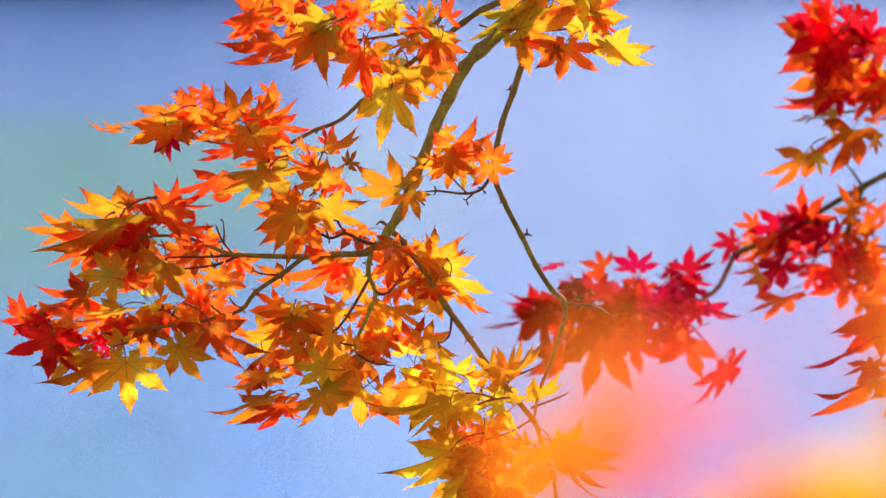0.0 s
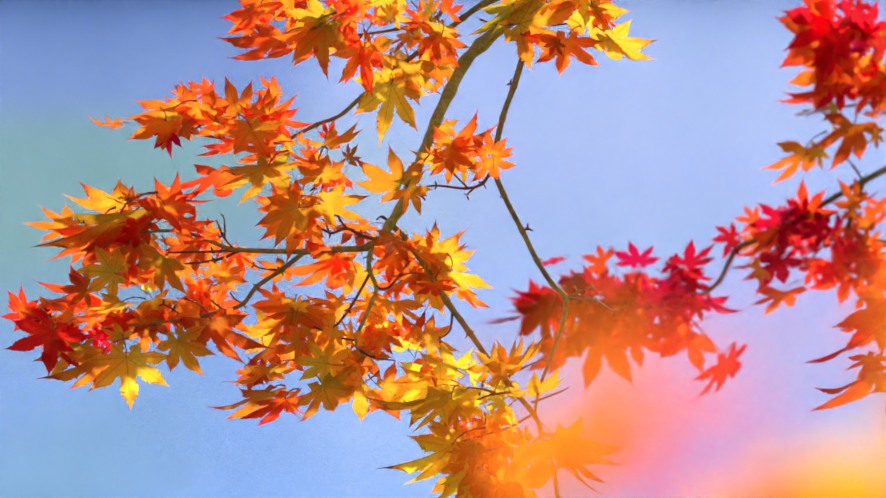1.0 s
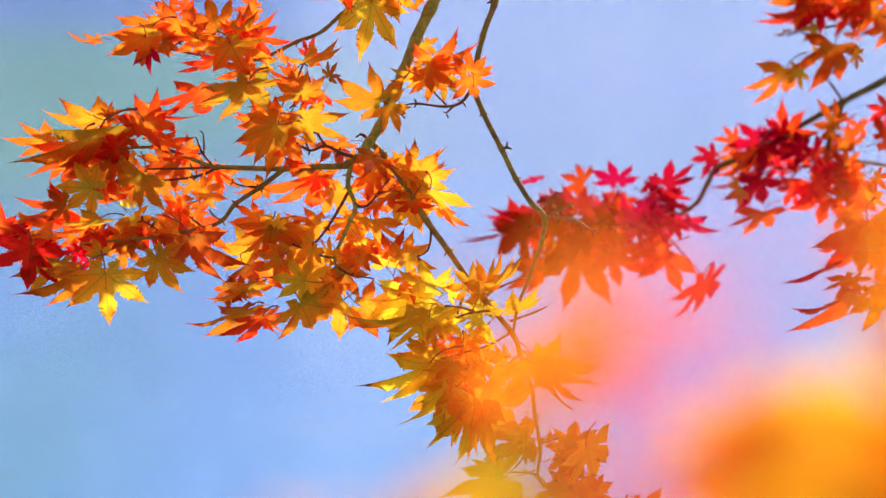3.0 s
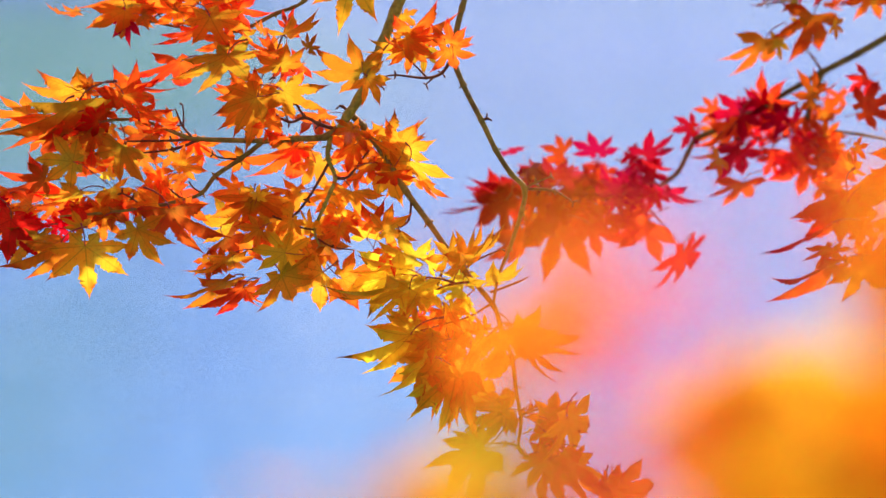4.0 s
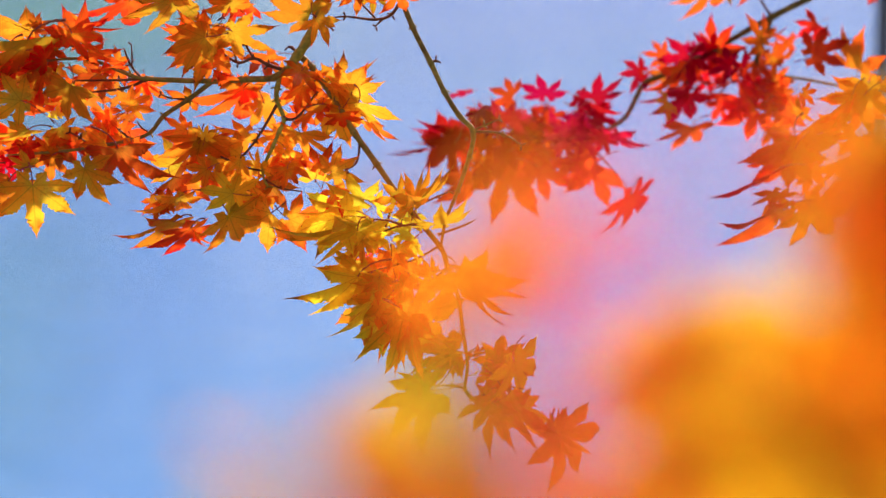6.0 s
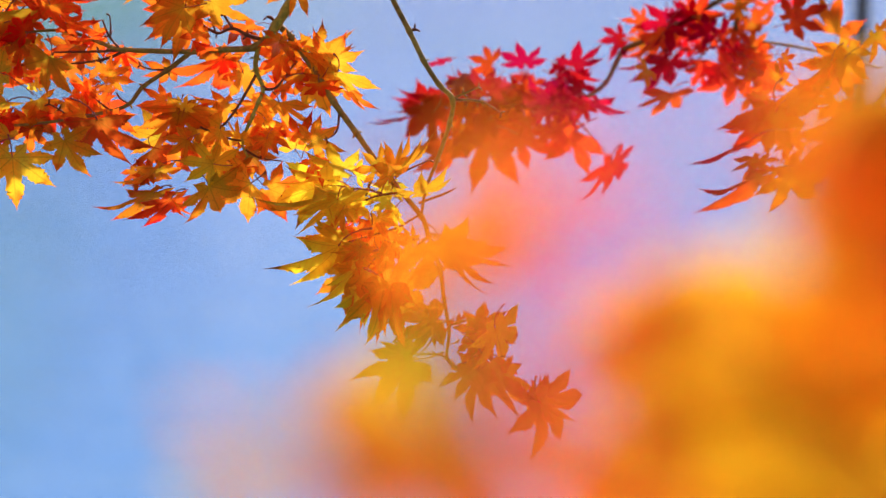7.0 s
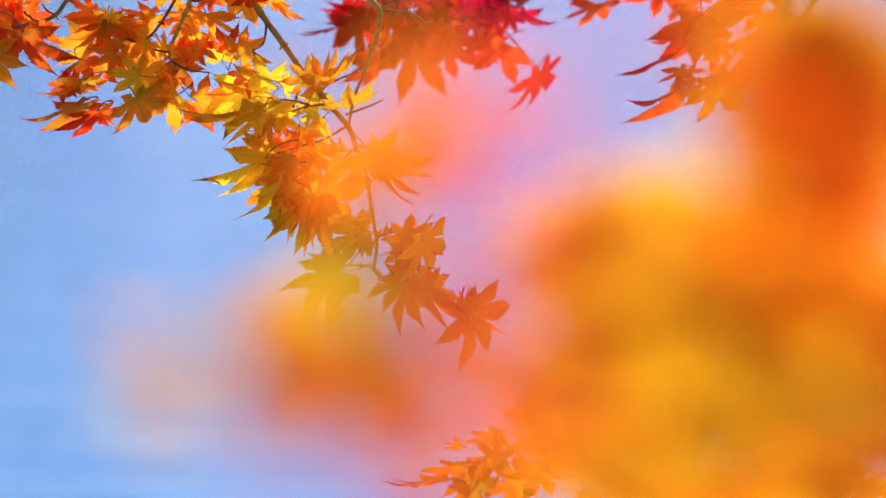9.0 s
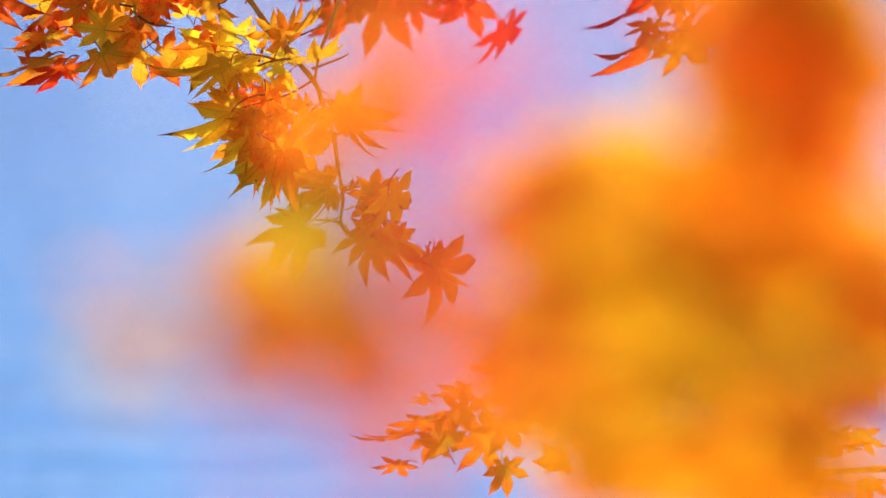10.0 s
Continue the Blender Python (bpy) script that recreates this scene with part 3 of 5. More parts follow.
_ = wood("twig", branch_g, bark_twig, [(0.065, 4.958, 0.926, 0.0023), (0.090, 4.958, 0.921, 0.0017), (0.122, 4.959, 0.933, 0.0014), (0.138, 4.959, 0.940, 0.0009)])
_ = wood("twig", branch_g, bark_twig, [(0.098, 4.955, 0.895, 0.0020), (0.066, 4.955, 0.891, 0.0016), (0.043, 4.954, 0.882, 0.0011), (0.012, 4.952, 0.866, 0.0008)])
_ = wood("twig", branch_g, bark_twig, [(0.126, 4.952, 0.866, 0.0019), (0.091, 4.950, 0.846, 0.0016), (0.052, 4.949, 0.835, 0.0011), (0.012, 4.948, 0.824, 0.0008)])
_ = wood("twig", branch_g, bark_twig, [(0.122, 4.954, 0.880, 0.0020), (0.158, 4.955, 0.893, 0.0016), (0.174, 4.955, 0.901, 0.0009)])
_ = wood("twig", branch_g, bark_twig, [(0.135, 4.949, 0.838, 0.0020), (0.163, 4.949, 0.834, 0.0016), (0.187, 4.949, 0.833, 0.0011)])
_ = wood("twig", branch_g, bark_twig, [(0.161, 4.932, 0.667, 0.0020), (0.143, 4.932, 0.671, 0.0016), (0.110, 4.932, 0.671, 0.0010)])
_ = wood("twig", branch_g, bark_twig, [(0.164, 4.936, 0.710, 0.0019), (0.185, 4.937, 0.717, 0.0016), (0.215, 4.937, 0.721, 0.0010)])
_ = wood("twig", branch_g, bark_twig, [(0.178, 4.931, 0.653, 0.0019), (0.209, 4.932, 0.670, 0.0016), (0.246, 4.932, 0.666, 0.0009)])
_ = wood("twig", branch_g, bark_twig, [(0.136, 4.949, 0.835, 0.0019), (0.116, 4.947, 0.815, 0.0016), (0.094, 4.943, 0.776, 0.0011), (0.079, 4.941, 0.761, 0.0008)])
_ = wood("twig", branch_g, bark_twig, [(0.013, 4.966, 1.008, 0.0019), (0.009, 4.963, 0.980, 0.0016), (-0.007, 4.962, 0.970, 0.0014), (-0.012, 4.964, 0.982, 0.0009)])
_ = wood("twig", branch_h, bark_twig, [(-0.092, 4.969, 1.039, 0.0027), (-0.081, 4.969, 1.038, 0.0022), (-0.070, 4.969, 1.045, 0.0019), (-0.046, 4.972, 1.077, 0.0011)])
_ = wood("twig", branch_h, bark_twig, [(-0.102, 4.970, 1.058, 0.0023), (-0.131, 4.966, 1.009, 0.0020), (-0.155, 4.963, 0.984, 0.0016), (-0.178, 4.964, 0.986, 0.0014), (-0.189, 4.966, 1.010, 0.0009)])
_ = wood("twig", branch_h, bark_twig, [(-0.121, 4.962, 0.967, 0.0017), (-0.142, 4.962, 0.971, 0.0014), (-0.159, 4.963, 0.978, 0.0009)])
_ = wood("twig", branch_h, bark_twig, [(-0.117, 4.960, 0.955, 0.0016), (-0.098, 4.960, 0.944, 0.0013), (-0.067, 4.959, 0.939, 0.0009)])
_ = wood("twig", limb_a, bark_twig, [(-0.092, 4.975, 1.106, 0.0034), (-0.114, 4.976, 1.113, 0.0028), (-0.134, 4.977, 1.122, 0.0023), (-0.156, 4.976, 1.116, 0.0020), (-0.184, 4.978, 1.134, 0.0016), (-0.203, 4.980, 1.147, 0.0011)])
_ = wood("twig", limb_a, bark_twig, [(-0.134, 4.977, 1.122, 0.0020), (-0.145, 4.979, 1.140, 0.0017), (-0.148, 4.980, 1.155, 0.0014), (-0.143, 4.982, 1.175, 0.0009)])
_ = wood("twig", limb_a, bark_twig, [(-0.157, 4.976, 1.116, 0.0016), (-0.161, 4.978, 1.132, 0.0013), (-0.156, 4.979, 1.145, 0.0009)])
_ = wood("twig", limb_a, bark_twig, [(-0.073, 4.977, 1.129, 0.0023), (-0.081, 4.978, 1.137, 0.0023), (-0.087, 4.978, 1.138, 0.0016)])
_ = wood("twig", branch_b, bark_twig, [(0.170, 4.967, 1.023, 0.0023), (0.210, 4.967, 1.020, 0.0017), (0.237, 4.966, 1.004, 0.0009)])
_ = wood("twig", branch_b, bark_twig, [(0.172, 4.968, 1.025, 0.0019), (0.185, 4.968, 1.031, 0.0014), (0.206, 4.969, 1.040, 0.0009)])
_ = wood("twig", branch_b, bark_twig, [(0.071, 4.986, 1.206, 0.0027), (0.056, 4.984, 1.183, 0.0023), (0.033, 4.983, 1.176, 0.0020), (-0.008, 4.983, 1.180, 0.0014), (-0.029, 4.983, 1.177, 0.0009)])
_ = wood("twig", branch_b, bark_twig, [(0.045, 4.983, 1.177, 0.0016), (0.039, 4.982, 1.172, 0.0013), (0.034, 4.982, 1.167, 0.0009)])
_ = wood("twig", branch_b, bark_twig, [(0.034, 4.983, 1.178, 0.0016), (0.016, 4.985, 1.196, 0.0013), (0.005, 4.986, 1.209, 0.0009)])
_ = wood("twig", branch_b, bark_twig, [(0.134, 5.006, 1.405, 0.0023), (0.155, 5.005, 1.401, 0.0019), (0.182, 5.006, 1.403, 0.0011)])
_ = wood("twig", branch_b, bark_twig, [(0.111, 4.977, 1.117, 0.0023), (0.118, 4.978, 1.120, 0.0020), (0.125, 4.977, 1.117, 0.0011)])
_ = wood("twig", branch_b, bark_twig, [(0.100, 4.997, 1.316, 0.0019), (0.095, 4.997, 1.320, 0.0016), (0.090, 4.997, 1.318, 0.0009)])
_ = wood("twig", branch_c, bark_twig, [(-0.151, 4.992, 1.269, 0.0016), (-0.164, 4.989, 1.236, 0.0013), (-0.175, 4.985, 1.205, 0.0010), (-0.177, 4.983, 1.178, 0.0008)])
_ = wood("twig", branch_c, bark_twig, [(-0.238, 4.989, 1.240, 0.0016), (-0.269, 4.989, 1.242, 0.0014), (-0.285, 4.991, 1.256, 0.0009)])
_ = wood("twig", branch_c, bark_twig, [(-0.351, 4.991, 1.255, 0.0014), (-0.336, 4.991, 1.264, 0.0012), (-0.320, 4.992, 1.269, 0.0008)])
_ = wood("twig", branch_d, bark_twig, [(-0.011, 5.006, 1.407, 0.0017), (-0.030, 5.008, 1.423, 0.0014), (-0.042, 5.009, 1.435, 0.0009)])
_ = wood("twig", branch_d, bark_twig, [(-0.110, 5.004, 1.388, 0.0016), (-0.117, 5.003, 1.378, 0.0013), (-0.121, 5.002, 1.370, 0.0009)])
_ = wood("twig", branch_b, bark_twig, [(0.143, 5.010, 1.448, 0.0023), (0.175, 5.009, 1.436, 0.0019), (0.206, 5.007, 1.420, 0.0013), (0.237, 5.004, 1.384, 0.0009)])

# the leaves of the orange maple, branch by branch
leaves(branch_e, [
    (-0.513, 4.931, 1.132, 0.0660, 184, -42, -2, "vermilion"),
    (-0.441, 4.954, 1.164, 0.0853, 175, -32, -29, "orange"),
    (-0.426, 4.945, 1.168, 0.0260, -117, -28, -46, "rust"),
    (-0.434, 4.946, 1.163, 0.0279, -34, -28, -46, "rust"),
    (-0.442, 4.907, 1.167, 0.0260, -147, -35, -46, "rust"),
    (-0.381, 4.947, 1.155, 0.0578, 259, -37, 33, "vermilion"),
    (-0.386, 4.992, 1.164, 0.0831, 1, -23, 46, "vermilion"),
    (-0.306, 4.978, 1.200, 0.0922, 140, -42, -26, "vermilion"),
    (-0.379, 4.904, 1.161, 0.0673, 74, -33, 33, "orange"),
    (-0.359, 4.948, 1.132, 0.0565, 33, -42, 14, "vermilion"),
    (-0.440, 4.914, 1.152, 0.1368, 118, -42, -33, "olive"),
    (-0.469, 4.937, 1.131, 0.1180, 105, -42, -27, "vermilion"),
])
leaves(branch_e, [
    (-0.456, 4.949, 1.121, 0.0781, 116, -42, -33, "orange"),
    (-0.416, 4.970, 1.136, 0.0513, 124, -18, -5, "vermilion"),
    (-0.430, 4.978, 1.119, 0.0455, 298, -28, 11, "vermilion"),
    (-0.340, 4.976, 1.104, 0.0460, 323, -42, 29, "vermilion"),
    (-0.473, 4.977, 1.113, 0.0315, 26, -23, -17, "vermilion"),
    (-0.381, 4.919, 1.089, 0.0660, 107, -17, 33, "olive"),
    (-0.429, 4.997, 1.102, 0.0260, -127, -29, 37, "lemon"),
    (-0.289, 4.989, 1.091, 0.0459, 71, -32, 33, "vermilion"),
])
leaves(branch_f, [
    (-0.451, 4.927, 1.067, 0.0600, 190, -4, 22, "chartreuse"),
    (-0.407, 4.993, 1.039, 0.0314, -124, -30, -26, "lemon"),
    (-0.401, 5.004, 1.002, 0.0288, -121, -28, 46, "lemon"),
    (-0.494, 4.963, 1.037, 0.0894, 158, -24, -25, "red"),
    (-0.578, 4.947, 1.011, 0.0459, 269, -24, -33, "vermilion"),
    (-0.535, 4.908, 0.990, 0.0816, 100, -27, 8, "red"),
    (-0.503, 4.939, 0.965, 0.0794, 130, -29, -29, "amber"),
    (-0.435, 4.914, 0.952, 0.0912, 90, -24, -7, "chartreuse"),
    (-0.470, 4.930, 0.954, 0.0996, 117, -34, -31, "amber"),
    (-0.363, 4.909, 0.976, 0.0653, 65, -3, 22, "gold"),
    (-0.318, 4.905, 1.004, 0.0980, 69, -23, 32, "rust"),
    (-0.304, 4.933, 1.060, 0.0456, 323, -42, -12, "orange"),
])
leaves(branch_f, [
    (-0.413, 4.965, 0.987, 0.0595, 144, -42, 15, "orange"),
    (-0.402, 4.967, 1.026, 0.0423, 68, -24, -15, "amber"),
    (-0.516, 4.947, 0.997, 0.0491, 130, -35, -33, "gold"),
    (-0.473, 4.983, 1.023, 0.0496, 121, -28, -14, "vermilion"),
    (-0.430, 4.973, 1.047, 0.0517, 226, -42, -17, "vermilion"),
    (-0.340, 4.971, 1.049, 0.0433, 86, 1, 33, "vermilion"),
    (-0.332, 4.978, 1.025, 0.0570, 103, -19, -31, "orange"),
    (-0.543, 4.969, 1.018, 0.0503, 147, -27, -32, "vermilion"),
    (-0.444, 4.952, 1.024, 0.0789, 149, -37, -33, "olive"),
    (-0.482, 4.975, 0.978, 0.0445, 55, -36, 10, "red"),
    (-0.438, 4.926, 0.976, 0.0419, 201, -42, -12, "olive"),
])
leaves(branch_c, [
    (-0.238, 4.933, 1.213, 0.1031, 113, -42, -24, "olive"),
    (-0.260, 4.904, 1.267, 0.0734, 71, -36, 3, "gold"),
    (-0.281, 4.960, 1.284, 0.0597, 255, -20, 18, "vermilion"),
    (-0.258, 4.967, 1.275, 0.0541, 289, -42, 33, "vermilion"),
    (-0.252, 4.968, 1.277, 0.0668, -29, -17, 37, "orange"),
    (-0.256, 4.945, 1.283, 0.0521, -10, -21, 46, "gold"),
    (-0.232, 4.957, 1.276, 0.0586, 60, -41, 4, "vermilion"),
    (-0.240, 4.950, 1.259, 0.0500, 83, -42, 19, "orange"),
    (-0.159, 4.930, 1.241, 0.0677, 321, -42, 33, "gold"),
    (-0.155, 4.977, 1.244, 0.0358, -82, -34, -46, "red"),
    (-0.172, 4.944, 1.215, 0.0533, 210, -42, -25, "vermilion"),
    (-0.166, 4.936, 1.197, 0.0561, 279, -42, 15, "gold"),
])
leaves(branch_c, [
    (-0.126, 4.908, 1.223, 0.0260, -68, -31, -46, "rust"),
    (-0.189, 4.908, 1.246, 0.0268, -94, -40, -46, "rust"),
    (-0.288, 4.959, 1.243, 0.0580, 151, -24, -46, "vermilion"),
    (-0.241, 4.952, 1.232, 0.0538, 97, -42, 7, "orange"),
])
leaves(branch_d, [
    (-0.440, 4.929, 1.273, 0.0359, 177, -21, -46, "rust"),
    (-0.465, 4.928, 1.271, 0.0260, -145, -34, -46, "rust"),
    (-0.369, 4.949, 1.290, 0.0945, 136, -42, -19, "orange"),
    (-0.377, 4.927, 1.275, 0.0714, 95, -38, -4, "gold"),
    (-0.374, 4.954, 1.261, 0.0456, 130, -21, 46, "red"),
    (-0.374, 4.954, 1.258, 0.0260, 42, -23, 46, "orange"),
    (-0.324, 4.955, 1.282, 0.0685, 236, -35, -15, "vermilion"),
    (-0.307, 4.932, 1.276, 0.0540, 134, -42, -4, "orange"),
    (-0.303, 4.907, 1.274, 0.0260, -142, -36, -46, "rust"),
    (-0.355, 4.926, 1.269, 0.0260, 20, -33, -46, "rust"),
    (-0.350, 4.949, 1.267, 0.0260, -16, -30, -46, "orange"),
    (-0.246, 4.940, 1.436, 0.0708, 122, -27, -33, "vermilion"),
])
leaves(branch_d, [
    (-0.156, 4.925, 1.411, 0.0747, 151, -24, -4, "olive"),
    (-0.216, 4.946, 1.391, 0.0987, 144, -34, -33, "vermilion"),
    (-0.178, 4.936, 1.397, 0.0966, 109, -42, -33, "orange"),
    (-0.158, 4.924, 1.404, 0.0791, 129, -19, 46, "amber"),
    (-0.166, 4.945, 1.389, 0.0443, 106, -26, 46, "orange"),
    (-0.108, 4.955, 1.374, 0.0698, 123, -24, 46, "vermilion"),
    (-0.105, 4.964, 1.372, 0.0752, 85, -7, -33, "gold"),
    (-0.069, 4.969, 1.322, 0.0911, 100, -2, 33, "gold"),
    (-0.045, 4.940, 1.352, 0.0759, 82, -23, 33, "gold"),
    (-0.069, 4.926, 1.414, 0.0260, -124, -19, 46, "gold"),
    (-0.067, 4.947, 1.416, 0.0319, -46, -35, -46, "gold"),
    (-0.014, 4.948, 1.421, 0.0329, -129, -37, 46, "gold"),
])
leaves(branch_d, [
    (0.009, 4.952, 1.420, 0.0385, -77, -25, -46, "vermilion"),
    (-0.000, 4.928, 1.389, 0.0671, 102, -33, 33, "vermilion"),
    (-0.008, 4.931, 1.392, 0.0312, 135, -32, -46, "gold"),
    (-0.123, 4.975, 1.409, 0.0420, -154, -33, 26, "vermilion"),
    (-0.092, 4.987, 1.410, 0.0323, -42, -17, 26, "vermilion"),
    (-0.030, 4.992, 1.408, 0.0324, -130, -34, 26, "vermilion"),
    (-0.202, 4.973, 1.438, 0.0474, -155, -32, 26, "orange"),
    (-0.133, 4.969, 1.383, 0.0412, -115, -24, -37, "orange"),
    (-0.094, 4.972, 1.367, 0.0410, -115, -23, -37, "orange"),
    (-0.242, 4.982, 1.410, 0.0303, 149, -35, -37, "vermilion"),
    (-0.062, 4.961, 1.441, 0.0516, 174, -40, 46, "olive"),
])
leaves(branch_h, [
    (-0.120, 5.001, 1.056, 0.0565, 74, -25, 3, "gold"),
    (-0.205, 4.925, 1.017, 0.0889, 100, -42, -7, "amber"),
    (-0.204, 4.940, 1.012, 0.0718, 112, -42, -33, "amber"),
    (-0.199, 4.913, 1.019, 0.0260, -80, -30, -26, "lemon"),
    (-0.198, 4.925, 1.017, 0.0266, -16, -16, 46, "lemon"),
    (-0.161, 4.918, 0.941, 0.0553, 188, 1, 24, "lemon"),
    (-0.162, 4.924, 0.940, 0.0529, 14, -22, -0, "lemon"),
    (-0.235, 4.934, 0.934, 0.0764, 128, -42, -29, "amber"),
    (-0.243, 4.939, 0.899, 0.0947, 139, -42, -29, "gold"),
    (-0.219, 4.925, 0.892, 0.0849, 117, -42, -28, "vermilion"),
    (-0.215, 4.943, 0.883, 0.0378, 63, -29, 46, "orange"),
    (-0.166, 4.912, 0.911, 0.0780, 76, -42, -29, "olive"),
])
leaves(branch_h, [
    (-0.109, 4.935, 0.912, 0.0799, 136, -42, 29, "gold"),
    (-0.083, 4.955, 0.900, 0.0630, 25, -22, -6, "orange"),
    (-0.113, 4.965, 0.948, 0.0523, 54, -14, -17, "rust"),
    (-0.143, 4.992, 1.016, 0.0561, 147, -39, -2, "gold"),
    (-0.152, 4.980, 0.987, 0.0544, 170, -42, 46, "gold"),
    (-0.070, 4.953, 1.022, 0.0735, 75, -31, 33, "gold"),
    (-0.042, 4.959, 0.972, 0.0471, 294, -33, 3, "orange"),
    (-0.131, 4.957, 0.931, 0.0471, 69, -33, -17, "gold"),
    (-0.127, 4.969, 0.969, 0.0398, -92, -30, -46, "honey"),
    (-0.237, 4.976, 0.970, 0.0548, -159, -39, 46, "gold"),
    (-0.223, 4.990, 0.952, 0.0527, 105, -31, 3, "orange"),
    (-0.245, 4.948, 0.958, 0.0619, 70, -42, -46, "rust"),
])
leaves(branch_h, [
    (-0.101, 4.992, 1.016, 0.0469, 114, -29, -17, "gold"),
    (-0.089, 4.975, 0.994, 0.0541, 71, -33, 37, "gold"),
    (-0.152, 4.986, 0.957, 0.0299, -150, -28, 37, "gold"),
    (-0.050, 4.986, 0.953, 0.0522, -120, -17, -37, "gold"),
])
leaves(branch_b, [
    (-0.002, 4.953, 1.220, 0.0532, 161, -42, -16, "amber"),
    (0.011, 4.954, 1.220, 0.0451, 92, -23, -11, "orange"),
    (0.010, 4.926, 1.241, 0.0841, 342, -30, 28, "orange"),
    (0.007, 4.927, 1.234, 0.0548, 39, -29, 5, "amber"),
    (-0.004, 4.922, 1.224, 0.0260, -146, -30, -46, "rust"),
    (0.019, 4.945, 1.231, 0.0470, -15, -16, 46, "amber"),
    (0.065, 4.922, 1.222, 0.0538, 76, -39, -16, "vermilion"),
    (0.068, 4.904, 1.230, 0.0487, 260, -42, -20, "orange"),
    (0.097, 4.942, 1.430, 0.0869, 117, -42, -33, "olive"),
    (0.107, 4.963, 1.404, 0.1042, 346, -18, -13, "orange"),
    (0.115, 4.963, 1.387, 0.0327, 19, -18, 46, "vermilion"),
    (0.170, 4.910, 1.384, 0.0671, 96, -33, 1, "vermilion"),
])
leaves(branch_b, [
    (0.156, 4.909, 1.381, 0.0260, 111, -17, 26, "rust"),
    (0.206, 4.945, 1.429, 0.0999, 79, -24, 46, "amber"),
    (0.193, 4.941, 1.448, 0.0699, 81, -42, 12, "olive"),
    (0.219, 4.939, 1.418, 0.0413, 60, -31, 46, "vermilion"),
    (0.217, 4.951, 1.435, 0.0332, -22, -35, -46, "vermilion"),
    (0.139, 4.949, 1.428, 0.0399, -20, -28, 46, "chartreuse"),
    (0.116, 4.968, 1.441, 0.0364, -20, -33, 46, "olive"),
    (0.230, 4.910, 1.386, 0.0747, 39, -24, 33, "olive"),
])
leaves(branch_g, [
    (-0.025, 4.931, 0.971, 0.0517, 327, -25, -3, "gold"),
    (0.017, 4.918, 0.934, 0.0666, 206, -42, -1, "lemon"),
    (-0.004, 4.925, 0.917, 0.0829, 178, -42, -15, "lemon"),
    (-0.009, 4.923, 0.909, 0.0809, 167, -20, 46, "lemon"),
    (0.007, 4.917, 0.899, 0.1333, 154, -42, -33, "chartreuse"),
    (-0.012, 4.927, 0.906, 0.0260, -129, -25, -26, "lemon"),
    (0.013, 4.924, 0.889, 0.0260, -47, -21, 46, "lemon"),
    (0.036, 4.919, 0.924, 0.0318, -36, -35, -46, "lemon"),
    (0.064, 4.920, 0.933, 0.0433, -115, -30, 46, "gold"),
    (0.085, 4.938, 0.928, 0.0635, -63, -22, 46, "gold"),
    (0.086, 4.918, 0.929, 0.0572, -102, -27, 46, "gold"),
    (0.089, 4.915, 0.929, 0.0809, -57, -42, 46, "gold"),
])
leaves(branch_g, [
    (0.119, 4.941, 0.897, 0.0681, 320, -42, 26, "lemon"),
    (0.075, 4.937, 0.903, 0.0403, -153, -31, -46, "lemon"),
    (0.082, 4.955, 0.884, 0.0429, 130, -38, 37, "lemon"),
    (0.076, 4.970, 0.892, 0.0288, 26, -34, 46, "lemon"),
    (0.010, 4.903, 0.893, 0.0944, 98, -42, -25, "lemon"),
    (0.007, 4.936, 0.846, 0.0615, 122, -36, -23, "chartreuse"),
    (0.017, 4.921, 0.877, 0.0439, 118, -28, 46, "amber"),
    (0.011, 4.922, 0.826, 0.1104, 122, -29, -33, "lemon"),
    (0.032, 4.934, 0.785, 0.0710, 141, -32, 46, "amber"),
    (0.038, 4.924, 0.797, 0.1012, 106, -42, -46, "lemon"),
    (0.075, 4.923, 0.775, 0.1266, 58, -42, -33, "chartreuse"),
    (0.038, 4.933, 0.758, 0.0704, 80, -23, -46, "lemon"),
])
leaves(branch_g, [
    (0.057, 4.955, 0.840, 0.0845, 95, -29, 3, "orange"),
    (0.068, 4.958, 0.844, 0.0410, 136, -32, 46, "lemon"),
    (0.085, 4.958, 0.822, 0.0359, 55, -34, -46, "chartreuse"),
    (0.073, 4.971, 0.771, 0.0260, -126, -28, -46, "gold"),
    (0.113, 4.955, 0.823, 0.0314, -116, -23, 46, "gold"),
    (0.028, 4.936, 0.881, 0.0407, 87, -26, -17, "lemon"),
    (0.046, 4.956, 0.894, 0.0301, 129, -23, -37, "lemon"),
    (-0.042, 4.962, 0.913, 0.0260, 111, -20, -37, "lemon"),
    (0.091, 4.950, 0.863, 0.0324, 122, -19, 46, "lemon"),
    (0.036, 4.965, 0.861, 0.0313, 114, -24, -46, "vermilion"),
    (0.036, 4.950, 0.823, 0.0281, 157, -37, 46, "lemon"),
    (0.151, 4.938, 0.832, 0.0795, 75, -28, -23, "gold"),
])
